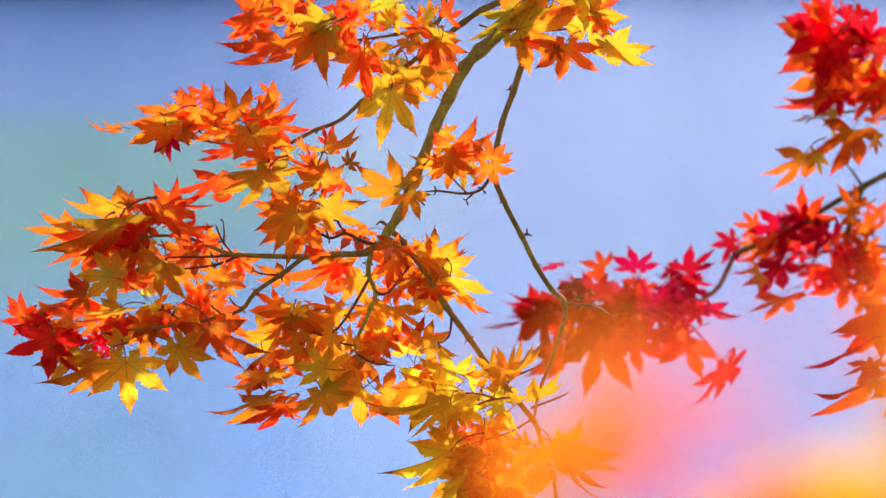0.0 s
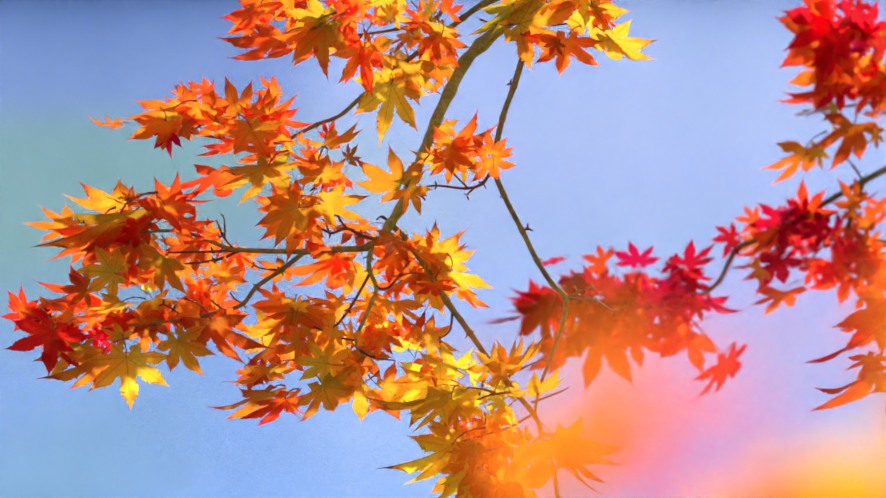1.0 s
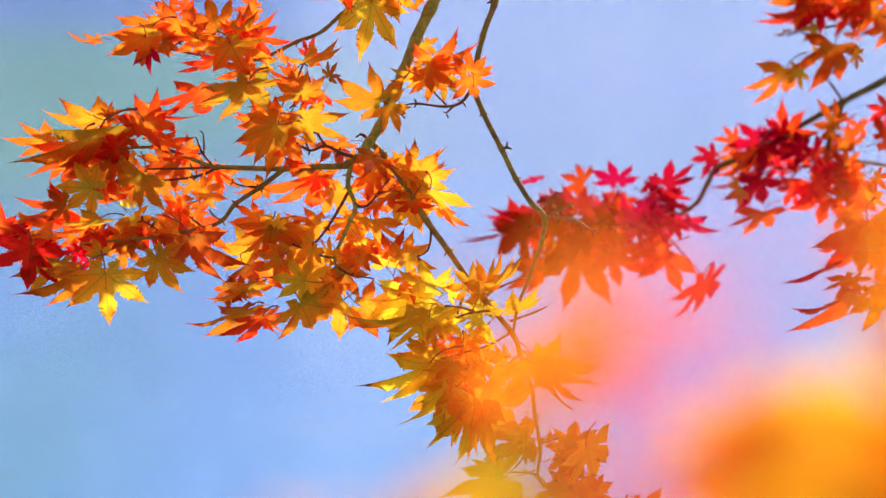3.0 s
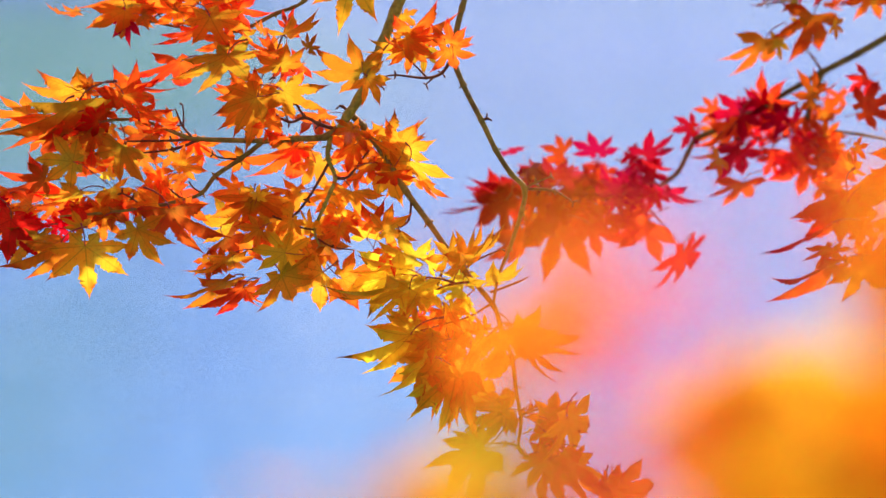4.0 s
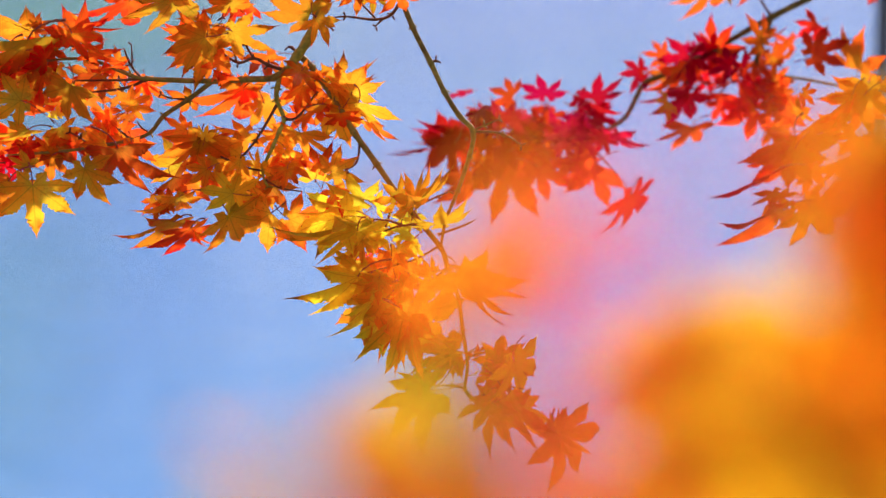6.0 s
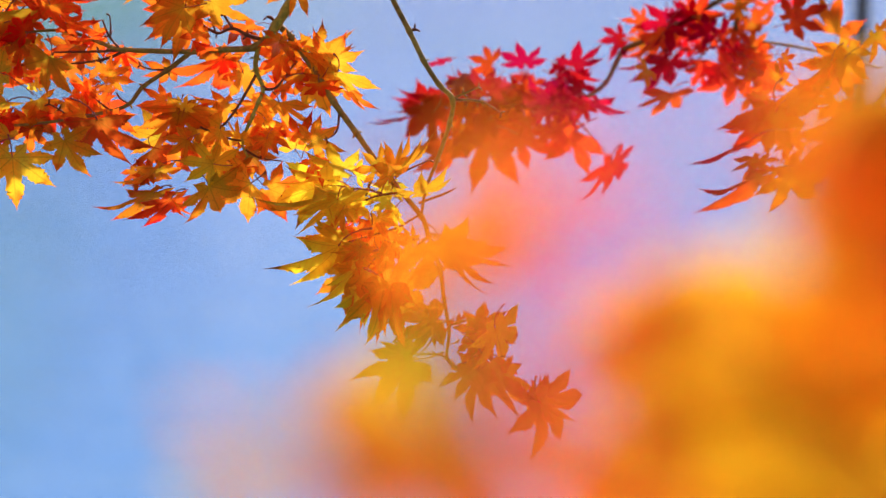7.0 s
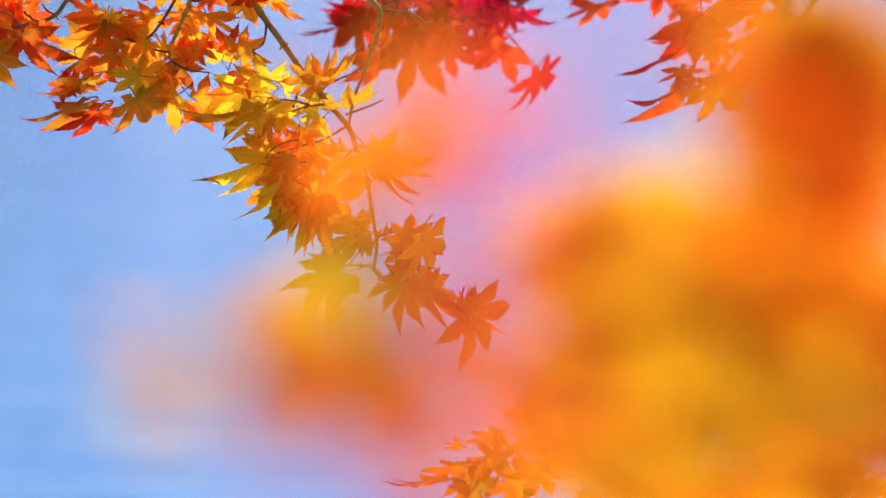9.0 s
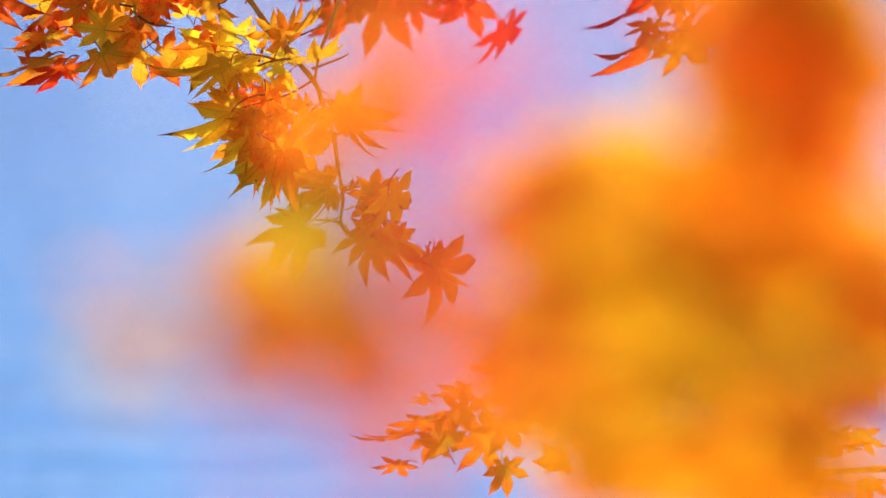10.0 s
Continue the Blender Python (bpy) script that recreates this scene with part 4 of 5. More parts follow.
leaves(branch_g, [
    (0.068, 4.959, 0.814, 0.0457, 55, -23, -46, "chartreuse"),
    (0.005, 4.930, 0.866, 0.0281, 140, -18, -46, "lemon"),
    (0.160, 4.933, 0.820, 0.1057, 28, -10, 57, "orange"),
    (0.168, 4.934, 0.812, 0.0846, 62, -15, 61, "orange"),
    (0.164, 4.933, 0.820, 0.0665, -12, -10, 20, "amber"),
    (0.149, 4.944, 0.718, 0.0787, 185, 0, 60, "orange"),
    (0.146, 4.931, 0.714, 0.0722, 166, 0, 59, "rust"),
    (0.144, 4.929, 0.717, 0.0392, 130, 0, 59, "amber"),
    (0.139, 4.951, 0.716, 0.0442, 83, -25, -46, "amber"),
    (0.169, 4.952, 0.708, 0.0380, -64, -41, 46, "vermilion"),
    (0.208, 4.942, 0.705, 0.0433, 235, -10, 20, "orange"),
    (0.201, 4.927, 0.706, 0.0651, 22, -31, -46, "amber"),
])
leaves(branch_g, [
    (0.201, 4.926, 0.700, 0.0260, 173, -32, -46, "lemon"),
    (0.227, 4.905, 0.711, 0.0813, 80, -27, -46, "honey"),
    (0.183, 4.965, 0.686, 0.0260, 138, -39, -46, "lemon"),
    (0.111, 4.921, 0.666, 0.0957, 172, 5, 61, "rust"),
    (0.111, 4.909, 0.667, 0.1002, 137, 5, 60, "amber"),
    (0.108, 4.931, 0.668, 0.0503, 215, 5, 59, "orange"),
    (0.111, 4.930, 0.661, 0.0503, 112, 5, 59, "olive"),
    (0.204, 4.921, 0.650, 0.0786, 103, 5, 60, "rust"),
    (0.200, 4.906, 0.653, 0.0611, 161, 5, 59, "amber"),
    (0.208, 4.946, 0.646, 0.0726, 84, 5, 59, "amber"),
    (0.216, 4.914, 0.656, 0.0957, 68, 0, 61, "orange"),
    (0.200, 4.948, 0.648, 0.0384, -126, -18, 46, "orange"),
])
leaves(branch_g, [
    (0.218, 4.948, 0.649, 0.0516, -102, -41, -37, "vermilion"),
    (0.239, 4.936, 0.650, 0.0315, -15, 0, 30, "rust"),
    (0.237, 4.926, 0.649, 0.0669, 62, 5, 59, "amber"),
    (0.280, 4.904, 0.615, 0.0753, 40, 5, 63, "orange"),
    (0.282, 4.914, 0.615, 0.0487, -25, 5, 64, "rust"),
    (0.281, 4.926, 0.610, 0.0599, 80, 5, 64, "amber"),
    (0.283, 4.936, 0.611, 0.0347, -66, 5, 60, "orange"),
    (0.291, 4.907, 0.610, 0.1031, 64, -31, -46, "rust"),
    (0.153, 4.955, 0.732, 0.0260, -169, -25, -46, "gold"),
    (0.181, 4.956, 0.644, 0.0260, -129, -36, -46, "vermilion"),
    (0.022, 4.924, 0.825, 0.0874, 132, -38, 20, "lemon"),
    (0.048, 4.914, 0.793, 0.0717, 118, -38, 30, "lemon"),
])
leaves(branch_g, [
    (0.082, 4.939, 0.773, 0.1035, 112, -10, 64, "orange"),
    (0.079, 4.948, 0.766, 0.0825, 130, -10, 58, "orange"),
    (0.162, 4.947, 0.818, 0.0746, 45, -10, 58, "amber"),
])
leaves(limb_a, [
    (-0.198, 4.959, 1.154, 0.0869, 101, -10, -27, "gold"),
    (-0.200, 4.963, 1.159, 0.0687, 230, -42, -13, "orange"),
    (-0.199, 4.919, 1.156, 0.0674, 166, 8, 33, "gold"),
    (-0.162, 4.941, 1.162, 0.0713, 34, -24, 15, "gold"),
    (-0.056, 4.941, 1.187, 0.0822, 213, -42, 2, "amber"),
    (-0.048, 4.929, 1.182, 0.0511, 63, -18, -46, "gold"),
    (-0.050, 4.965, 1.176, 0.0396, 3, -40, -46, "gold"),
    (-0.088, 4.991, 1.091, 0.0404, 256, -39, -33, "orange"),
    (-0.039, 4.978, 1.091, 0.0328, -153, -19, -46, "gold"),
    (-0.014, 4.986, 1.086, 0.0357, -122, -24, -46, "gold"),
    (-0.020, 4.980, 1.090, 0.0676, 329, -36, 15, "gold"),
    (0.002, 4.949, 1.079, 0.0600, 282, -42, -25, "gold"),
])
leaves(limb_a, [
    (0.011, 4.954, 1.064, 0.0870, 103, -42, 23, "gold"),
    (0.025, 4.967, 1.034, 0.0508, 64, -30, 46, "orange"),
    (-0.025, 4.968, 1.058, 0.0742, 16, -19, -16, "gold"),
    (-0.148, 4.992, 1.080, 0.1008, 135, -28, -27, "orange"),
    (-0.039, 4.980, 1.058, 0.0505, 106, -39, -26, "gold"),
    (-0.074, 4.978, 1.087, 0.0584, 23, -30, -4, "orange"),
    (-0.050, 4.981, 1.088, 0.0277, 21, -30, 26, "gold"),
    (-0.007, 4.972, 1.050, 0.0395, -103, -39, 26, "gold"),
])

# smaller leaves within the crowns of the orange maple
spray(branch_e, (-0.423, 4.990, 1.099), (0.095, 0.05, 0.04), 21, 0.0444, 140, 70, "vermilion rust orange olive vermilion orange", 60)
spray(branch_f, (-0.503, 4.980, 0.997), (0.095, 0.05, 0.032), 12, 0.0428, 150, 60, "red red vermilion rust", 61)
spray(branch_f, (-0.36, 4.982, 1.016), (0.087, 0.05, 0.036), 18, 0.0428, 110, 70, "vermilion rust orange vermilion orange red", 62)
spray(branch_c, (-0.311, 5.009, 1.287), (0.087, 0.05, 0.028), 8, 0.0380, 150, 90, "vermilion vermilion orange", 63)
spray(branch_c, (-0.177, 5.001, 1.207), (0.048, 0.05, 0.032), 7, 0.0349, 110, 80, "orange vermilion gold", 64)
spray(limb_a, (-0.161, 4.993, 1.128), (0.063, 0.05, 0.04), 9, 0.0428, 90, 90, "vermilion orange vermilion", 65)
spray(limb_a, (-0.035, 4.987, 1.064), (0.048, 0.05, 0.048), 9, 0.0428, 80, 70, "orange amber vermilion orange", 66)
spray(branch_h, (-0.179, 4.976, 0.955), (0.087, 0.05, 0.048), 12, 0.0412, 120, 70, "orange gold orange", 67)
spray(branch_h, (-0.083, 4.978, 0.978), (0.048, 0.05, 0.048), 8, 0.0412, 90, 60, "orange gold", 68)
spray(branch_d, (-0.175, 5.022, 1.412), (0.095, 0.05, 0.04), 14, 0.0460, 150, 60, "vermilion orange orange gold", 69)
spray(branch_d, (-0.049, 5.018, 1.372), (0.048, 0.05, 0.048), 9, 0.0460, 90, 60, "orange gold amber orange", 70)
spray(branch_b, (0.014, 5.002, 1.222), (0.032, 0.05, 0.024), 4, 0.0333, 0, 90, "orange gold", 71)
spray(branch_g, (0.043, 4.968, 0.874), (0.055, 0.05, 0.048), 5, 0.0396, 120, 80, "lemon gold chartreuse", 72)
spray(branch_g, (0.09, 4.961, 0.811), (0.04, 0.05, 0.055), 4, 0.0396, 110, 60, "gold chartreuse", 73)
spray(branch_g, (0.184, 4.949, 0.684), (0.048, 0.05, 0.032), 3, 0.0380, 60, 90, "orange amber", 74)

# hanging twig low on the orange maple
branch_k = wood("branch", orange_tree, bark_brown, [(1.739, 4.958, 0.727, 0.0126), (1.423, 4.93, 0.455, 0.0086), (1.147, 4.917, 0.324, 0.0063), (0.918, 4.915, 0.306, 0.0043), (0.793, 4.915, 0.302, 0.0036), (0.738, 4.914, 0.296, 0.0031), (0.636, 4.916, 0.313, 0.0027), (0.542, 4.92, 0.352, 0.0024), (0.471, 4.922, 0.376, 0.0019), (0.4, 4.924, 0.393, 0.0014), (0.322, 4.923, 0.385, 0.0009)])
_ = wood("twig", branch_k, bark_twig, [(0.542, 4.92, 0.352, 0.0017), (0.463, 4.926, 0.415, 0.0014), (0.385, 4.931, 0.463, 0.0011), (0.346, 4.934, 0.491, 0.0008)])
_ = wood("twig", branch_k, bark_twig, [(0.793, 4.915, 0.302, 0.0017), (0.785, 4.923, 0.382, 0.0014), (0.778, 4.931, 0.46, 0.0009)])
leaves(branch_k, [
    (0.738, 4.909, 0.289, 0.0354, 150, -47, -7, "lemon"),
    (0.763, 4.869, 0.296, 0.0413, 170, -49, 24, "orange"),
    (0.859, 4.886, 0.35, 0.0820, 90, -60, -6, "orange"),
    (0.895, 4.916, 0.359, 0.0506, 60, -14, 29, "amber"),
    (0.731, 4.917, 0.311, 0.0499, 190, -47, 23, "orange"),
    (0.819, 4.881, 0.304, 0.0536, 90, -23, -19, "orange"),
    (0.666, 4.961, 0.333, 0.0614, 150, -39, 31, "rust"),
])
leaves(branch_k, [
    (0.248, 4.927, 0.364, 0.0889, 158, -47, -22, "rust"),
    (0.242, 4.931, 0.322, 0.0502, 127, -47, -4, "rust"),
    (0.281, 4.925, 0.385, 0.0721, 137, -47, -13, "orange"),
    (0.281, 4.920, 0.417, 0.0345, 152, -47, -4, "rust"),
    (0.336, 4.937, 0.426, 0.0549, 156, -36, -16, "rust"),
    (0.376, 4.925, 0.453, 0.0558, 197, -47, -22, "orange"),
    (0.334, 4.938, 0.389, 0.0567, 227, -6, -12, "rust"),
    (0.310, 4.938, 0.344, 0.0601, 249, -16, 29, "olive"),
    (0.351, 4.963, 0.403, 0.0522, 347, -47, 12, "rust"),
    (0.372, 4.962, 0.347, 0.0834, 175, -21, 10, "orange"),
    (0.398, 4.948, 0.373, 0.0671, 113, -37, 4, "rust"),
    (0.287, 4.959, 0.356, 0.0604, 59, -27, -23, "rust"),
])
leaves(branch_k, [
    (0.439, 4.957, 0.396, 0.0666, 67, -36, -4, "orange"),
])
spray(branch_k, (0.44, 4.935, 0.42), (0.05, 0.04, 0.03), 6, 0.0440, 130, 80, "rust orange olive", 12, (-60, 10))
spray(branch_k, (0.715, 4.887, 0.472), (0.118, 0.06, 0.047), 14, 0.0487, 150, 60, "orange rust orange", 3)
spray(branch_k, (0.833, 4.880, 0.397), (0.11, 0.06, 0.063), 12, 0.0487, 120, 60, "orange amber orange", 4)
spray(branch_k, (0.557, 4.873, 0.329), (0.118, 0.06, 0.039), 10, 0.0487, 120, 60, "orange rust orange", 5)

# ---- the red maple behind it ----
red_tree = tagged(new("maple_tree"), "autumn maple with crimson and scarlet leaves on a dark bowed branch", "maple tree", "maples", "")
red_tree.location = (2.75, 5.3, 0.0)
wood("trunk", red_tree, bark_old, [(2.74, 5.3, -0.15, 0.14), (2.75, 5.3, 0.05, 0.11), (2.70, 5.32, 0.6, 0.085), (2.76, 5.34, 1.2, 0.075), (2.72, 5.36, 1.75, 0.064), (2.80, 5.36, 2.3, 0.05), (2.72, 5.3, 3.0, 0.03), (2.78, 5.3, 3.5, 0.012)])
wood("limb", red_tree, bark_old, [(2.74, 5.34, 2.0, 0.04), (3.1, 5.3, 2.4, 0.028), (3.5, 5.35, 2.6, 0.016), (3.9, 5.3, 2.6, 0.006)])
wood("limb", red_tree, bark_old, [(2.74, 5.34, 1.5, 0.036), (3.1, 5.1, 1.9, 0.022), (3.5, 4.9, 2.0, 0.006)])
crown(red_tree, "red", [(2.8, 5.25, 3.25, 0.5, 0.3, 140), (3.5, 5.3, 2.65, 0.45, 0.2, 130), (3.4, 4.95, 2.05, 0.4, 0.18, 110)], 32)
limb_r = wood("limb", red_tree, bark_dark, [(2.727, 5.363, 1.161, 0.0236), (2.208, 5.401, 1.542, 0.0171), (1.534, 5.399, 1.522, 0.0119), (0.985, 5.380, 1.322, 0.0073), (0.773, 5.371, 1.228, 0.0056), (0.681, 5.366, 1.178, 0.0050), (0.628, 5.363, 1.151, 0.0048), (0.539, 5.358, 1.101, 0.0044), (0.473, 5.355, 1.067, 0.0041), (0.440, 5.354, 1.053, 0.0042), (0.426, 5.351, 1.030, 0.0038), (0.412, 5.349, 1.003, 0.0035), (0.388, 5.347, 0.984, 0.0033), (0.369, 5.345, 0.972, 0.0030), (0.348, 5.343, 0.947, 0.0023), (0.308, 5.342, 0.935, 0.0016), (0.249, 5.341, 0.931, 0.0010), (0.181, 5.343, 0.949, 0.0007)])
branch_s = wood("branch", red_tree, bark_dark, [(1.111, 5.387, 1.388, 0.0076), (0.943, 5.388, 1.398, 0.0059), (0.816, 5.384, 1.358, 0.0045), (0.732, 5.377, 1.291, 0.0037), (0.656, 5.375, 1.271, 0.0029), (0.588, 5.374, 1.259, 0.0019), (0.546, 5.373, 1.251, 0.0012)])
branch_t = wood("branch", red_tree, bark_dark, [(0.628, 5.363, 1.150, 0.0042), (0.616, 5.359, 1.117, 0.0037), (0.606, 5.356, 1.083, 0.0034), (0.629, 5.355, 1.067, 0.0029), (0.688, 5.354, 1.057, 0.0024), (0.755, 5.352, 1.043, 0.0019), (0.822, 5.350, 1.022, 0.0013)])
branch_u = wood("branch", red_tree, bark_dark, [(0.992, 5.199, 1.333, 0.0073), (0.91, 5.182, 1.164, 0.0057), (0.827, 5.17, 1.043, 0.0041), (0.761, 5.161, 0.946, 0.0031), (0.696, 5.156, 0.906, 0.0023), (0.639, 5.155, 0.894, 0.0015)])
_ = wood("twig", limb_r, bark_twig, [(0.628, 5.363, 1.151, 0.0025), (0.614, 5.365, 1.172, 0.0020), (0.604, 5.366, 1.184, 0.0012)])
_ = wood("twig", limb_r, bark_twig, [(0.519, 5.357, 1.090, 0.0020), (0.502, 5.354, 1.055, 0.0017), (0.510, 5.349, 1.013, 0.0010)])
_ = wood("twig", limb_r, bark_twig, [(0.384, 5.346, 0.981, 0.0020), (0.359, 5.349, 1.005, 0.0017), (0.317, 5.350, 1.023, 0.0010)])
_ = wood("twig", limb_r, bark_twig, [(0.358, 5.344, 0.960, 0.0019), (0.392, 5.340, 0.922, 0.0013), (0.419, 5.337, 0.892, 0.0008)])
_ = wood("twig", branch_t, bark_twig, [(0.606, 5.356, 1.083, 0.0022), (0.570, 5.354, 1.057, 0.0017), (0.536, 5.350, 1.022, 0.0010)])
leaves(limb_r, [
    (0.289, 5.324, 1.035, 0.0555, 256, -42, -5, "crimson"),
    (0.360, 5.310, 1.031, 0.0638, 324, -37, 22, "crimson"),
    (0.367, 5.340, 1.019, 0.0481, 55, -19, 37, "crimson"),
    (0.393, 5.318, 0.980, 0.0658, 52, -40, 29, "crimson"),
    (0.221, 5.310, 0.995, 0.0488, 261, -32, 15, "crimson"),
    (0.167, 5.346, 0.985, 0.0838, 159, -42, -26, "crimson"),
    (0.150, 5.351, 0.969, 0.0694, 172, -18, -46, "crimson"),
    (0.128, 5.346, 0.957, 0.0793, 156, -37, -46, "crimson"),
    (0.159, 5.355, 0.973, 0.0373, 60, -23, -26, "crimson"),
    (0.155, 5.325, 0.964, 0.0825, 127, -34, 46, "crimson"),
    (0.178, 5.321, 0.921, 0.0880, 97, -35, -33, "red"),
    (0.280, 5.352, 0.981, 0.0462, -103, -25, 37, "crimson"),
])
leaves(limb_r, [
    (0.310, 5.343, 0.975, 0.0478, 253, -31, -4, "crimson"),
    (0.332, 5.342, 0.975, 0.0431, -64, -17, -46, "crimson"),
    (0.260, 5.343, 0.966, 0.0516, -166, -41, 46, "crimson"),
    (0.293, 5.337, 0.940, 0.0425, -164, -20, 37, "red"),
    (0.349, 5.337, 0.950, 0.0428, -150, -38, -37, "crimson"),
    (0.334, 5.342, 0.948, 0.0410, 18, -28, -37, "red"),
    (0.241, 5.333, 0.984, 0.0422, -29, -24, -37, "crimson"),
    (0.199, 5.340, 0.975, 0.0405, -77, -20, -37, "crimson"),
    (0.216, 5.335, 0.950, 0.0308, 107, -19, 37, "red"),
    (0.232, 5.318, 0.937, 0.1164, 64, -19, -33, "red"),
    (0.279, 5.320, 0.929, 0.0814, 32, -27, 0, "red"),
    (0.333, 5.325, 0.936, 0.0578, 52, -27, -26, "red"),
])
leaves(limb_r, [
    (0.366, 5.312, 0.935, 0.0828, 125, -19, 15, "red"),
    (0.251, 5.372, 0.929, 0.0500, 56, -25, -26, "red"),
    (0.344, 5.363, 0.981, 0.0301, 22, -32, -37, "crimson"),
    (0.175, 5.373, 0.963, 0.0470, 7, -35, -37, "crimson"),
    (0.417, 5.304, 0.889, 0.1007, 96, -33, -46, "red"),
])
leaves(branch_s, [
    (0.623, 5.319, 1.374, 0.0732, 239, -37, -4, "red"),
    (0.652, 5.333, 1.368, 0.0724, 100, -40, -14, "crimson"),
    (0.576, 5.313, 1.384, 0.0955, 148, -18, 46, "red"),
    (0.574, 5.313, 1.370, 0.1067, 143, -31, 46, "vermilion"),
    (0.586, 5.342, 1.339, 0.0575, 180, -18, 46, "vermilion"),
    (0.577, 5.338, 1.314, 0.0744, 157, -37, 46, "vermilion"),
    (0.569, 5.334, 1.289, 0.0837, 152, -28, -46, "vermilion"),
    (0.554, 5.351, 1.286, 0.0368, 124, -32, -46, "red"),
    (0.551, 5.325, 1.262, 0.0378, 146, -42, -46, "rust"),
    (0.587, 5.347, 1.259, 0.0349, -170, -22, 46, "rust"),
    (0.602, 5.335, 1.328, 0.0598, 105, -17, 15, "orange"),
    (0.640, 5.354, 1.327, 0.0595, 104, -21, 26, "orange"),
])
leaves(branch_s, [
    (0.652, 5.331, 1.310, 0.0664, 101, -42, -37, "orange"),
    (0.607, 5.306, 1.240, 0.0889, 111, -13, -26, "vermilion"),
    (0.591, 5.307, 1.228, 0.0263, -141, -28, -46, "honey"),
    (0.634, 5.292, 1.226, 0.0260, 30, -28, -46, "gold"),
    (0.537, 5.311, 1.205, 0.0934, 120, -29, -33, "vermilion"),
    (0.557, 5.312, 1.201, 0.0337, 123, -18, 46, "gold"),
    (0.601, 5.345, 1.355, 0.0376, -150, -28, 37, "red"),
    (0.628, 5.355, 1.346, 0.0345, -123, -16, 37, "crimson"),
    (0.588, 5.372, 1.303, 0.0381, -137, -44, -37, "red"),
    (0.637, 5.358, 1.253, 0.0309, 33, -33, 37, "vermilion"),
    (0.683, 5.299, 1.101, 0.0637, 336, 1, -33, "red"),
    (0.751, 5.311, 1.078, 0.0837, -93, -35, -46, "vermilion"),
])
leaves(branch_t, [
    (0.501, 5.319, 1.096, 0.0660, 126, -21, 14, "crimson"),
    (0.538, 5.351, 1.102, 0.0487, 184, -27, 8, "crimson"),
    (0.545, 5.353, 1.102, 0.0616, -71, -40, -46, "vermilion"),
    (0.546, 5.349, 1.077, 0.0335, -161, -31, -26, "red"),
    (0.569, 5.332, 1.084, 0.0447, 117, -42, 26, "red"),
    (0.578, 5.333, 1.075, 0.0465, -78, -35, 46, "crimson"),
    (0.493, 5.324, 1.077, 0.0796, 113, -34, -29, "vermilion"),
    (0.491, 5.354, 1.047, 0.0773, 138, -37, -46, "crimson"),
    (0.470, 5.295, 1.029, 0.0329, 134, -31, 46, "gold"),
    (0.502, 5.328, 1.037, 0.0791, 121, -26, -33, "red"),
    (0.506, 5.316, 0.991, 0.0710, 112, -35, -23, "vermilion"),
    (0.546, 5.352, 1.035, 0.0368, 164, -24, -46, "red"),
])
leaves(branch_t, [
    (0.570, 5.336, 1.058, 0.0556, 166, -41, -46, "crimson"),
    (0.554, 5.347, 1.023, 0.0421, 112, -31, 37, "red"),
    (0.574, 5.334, 1.024, 0.0393, 108, -27, 46, "red"),
    (0.603, 5.329, 1.016, 0.0757, 144, -31, 12, "vermilion"),
    (0.586, 5.333, 1.033, 0.0500, 59, -29, 37, "red"),
    (0.610, 5.326, 1.116, 0.0530, -116, -24, 46, "vermilion"),
    (0.617, 5.323, 1.125, 0.0368, -25, -26, 46, "orange"),
    (0.630, 5.346, 1.089, 0.0472, -48, -16, 37, "orange"),
    (0.629, 5.342, 1.057, 0.0411, 3, -40, -26, "orange"),
    (0.629, 5.338, 1.041, 0.0427, 49, -23, 26, "vermilion"),
    (0.602, 5.340, 1.047, 0.0341, -123, -32, -26, "red"),
    (0.538, 5.372, 1.058, 0.0374, 180, -39, 46, "red"),
])
leaves(branch_t, [
    (0.656, 5.366, 1.015, 0.0428, 49, -29, 26, "vermilion"),
    (0.623, 5.372, 1.015, 0.0374, -139, -41, -26, "red"),
])
leaves(branch_u, [
    (0.617, 5.112, 0.894, 0.1223, 149, -23, -46, "orange"),
    (0.603, 5.100, 0.950, 0.1077, 136, -41, -46, "red"),
    (0.638, 5.126, 0.999, 0.1316, 79, -42, -25, "vermilion"),
    (0.639, 5.128, 0.982, 0.0735, 105, -17, 33, "orange"),
    (0.615, 5.148, 1.006, 0.0551, 24, -28, 37, "vermilion"),
    (0.611, 5.090, 0.922, 0.0590, 109, -42, -11, "orange"),
    (0.661, 5.112, 0.900, 0.0941, 61, -37, -18, "orange"),
    (0.607, 5.146, 0.965, 0.0467, 125, -20, -26, "vermilion"),
    (0.665, 5.153, 0.948, 0.0499, 57, -31, -26, "orange"),
    (0.705, 5.148, 0.956, 0.0566, 119, -43, -26, "vermilion"),
    (0.658, 5.156, 0.906, 0.0465, 14, -35, -46, "orange"),
    (0.740, 5.118, 1.077, 0.0618, 99, -25, 9, "orange"),
])
leaves(branch_u, [
    (0.717, 5.116, 1.060, 0.0829, 101, -30, -33, "vermilion"),
    (0.734, 5.120, 1.059, 0.0771, 123, -26, 11, "orange"),
    (0.642, 5.111, 1.033, 0.0423, -102, -35, -46, "orange"),
    (0.646, 5.113, 1.063, 0.0337, 51, -41, -46, "vermilion"),
    (0.785, 5.149, 1.095, 0.0499, 57, -31, -37, "orange"),
    (0.728, 5.137, 0.999, 0.0468, 125, -20, 26, "vermilion"),
    (0.779, 5.149, 0.981, 0.0619, 107, -40, -26, "orange"),
])
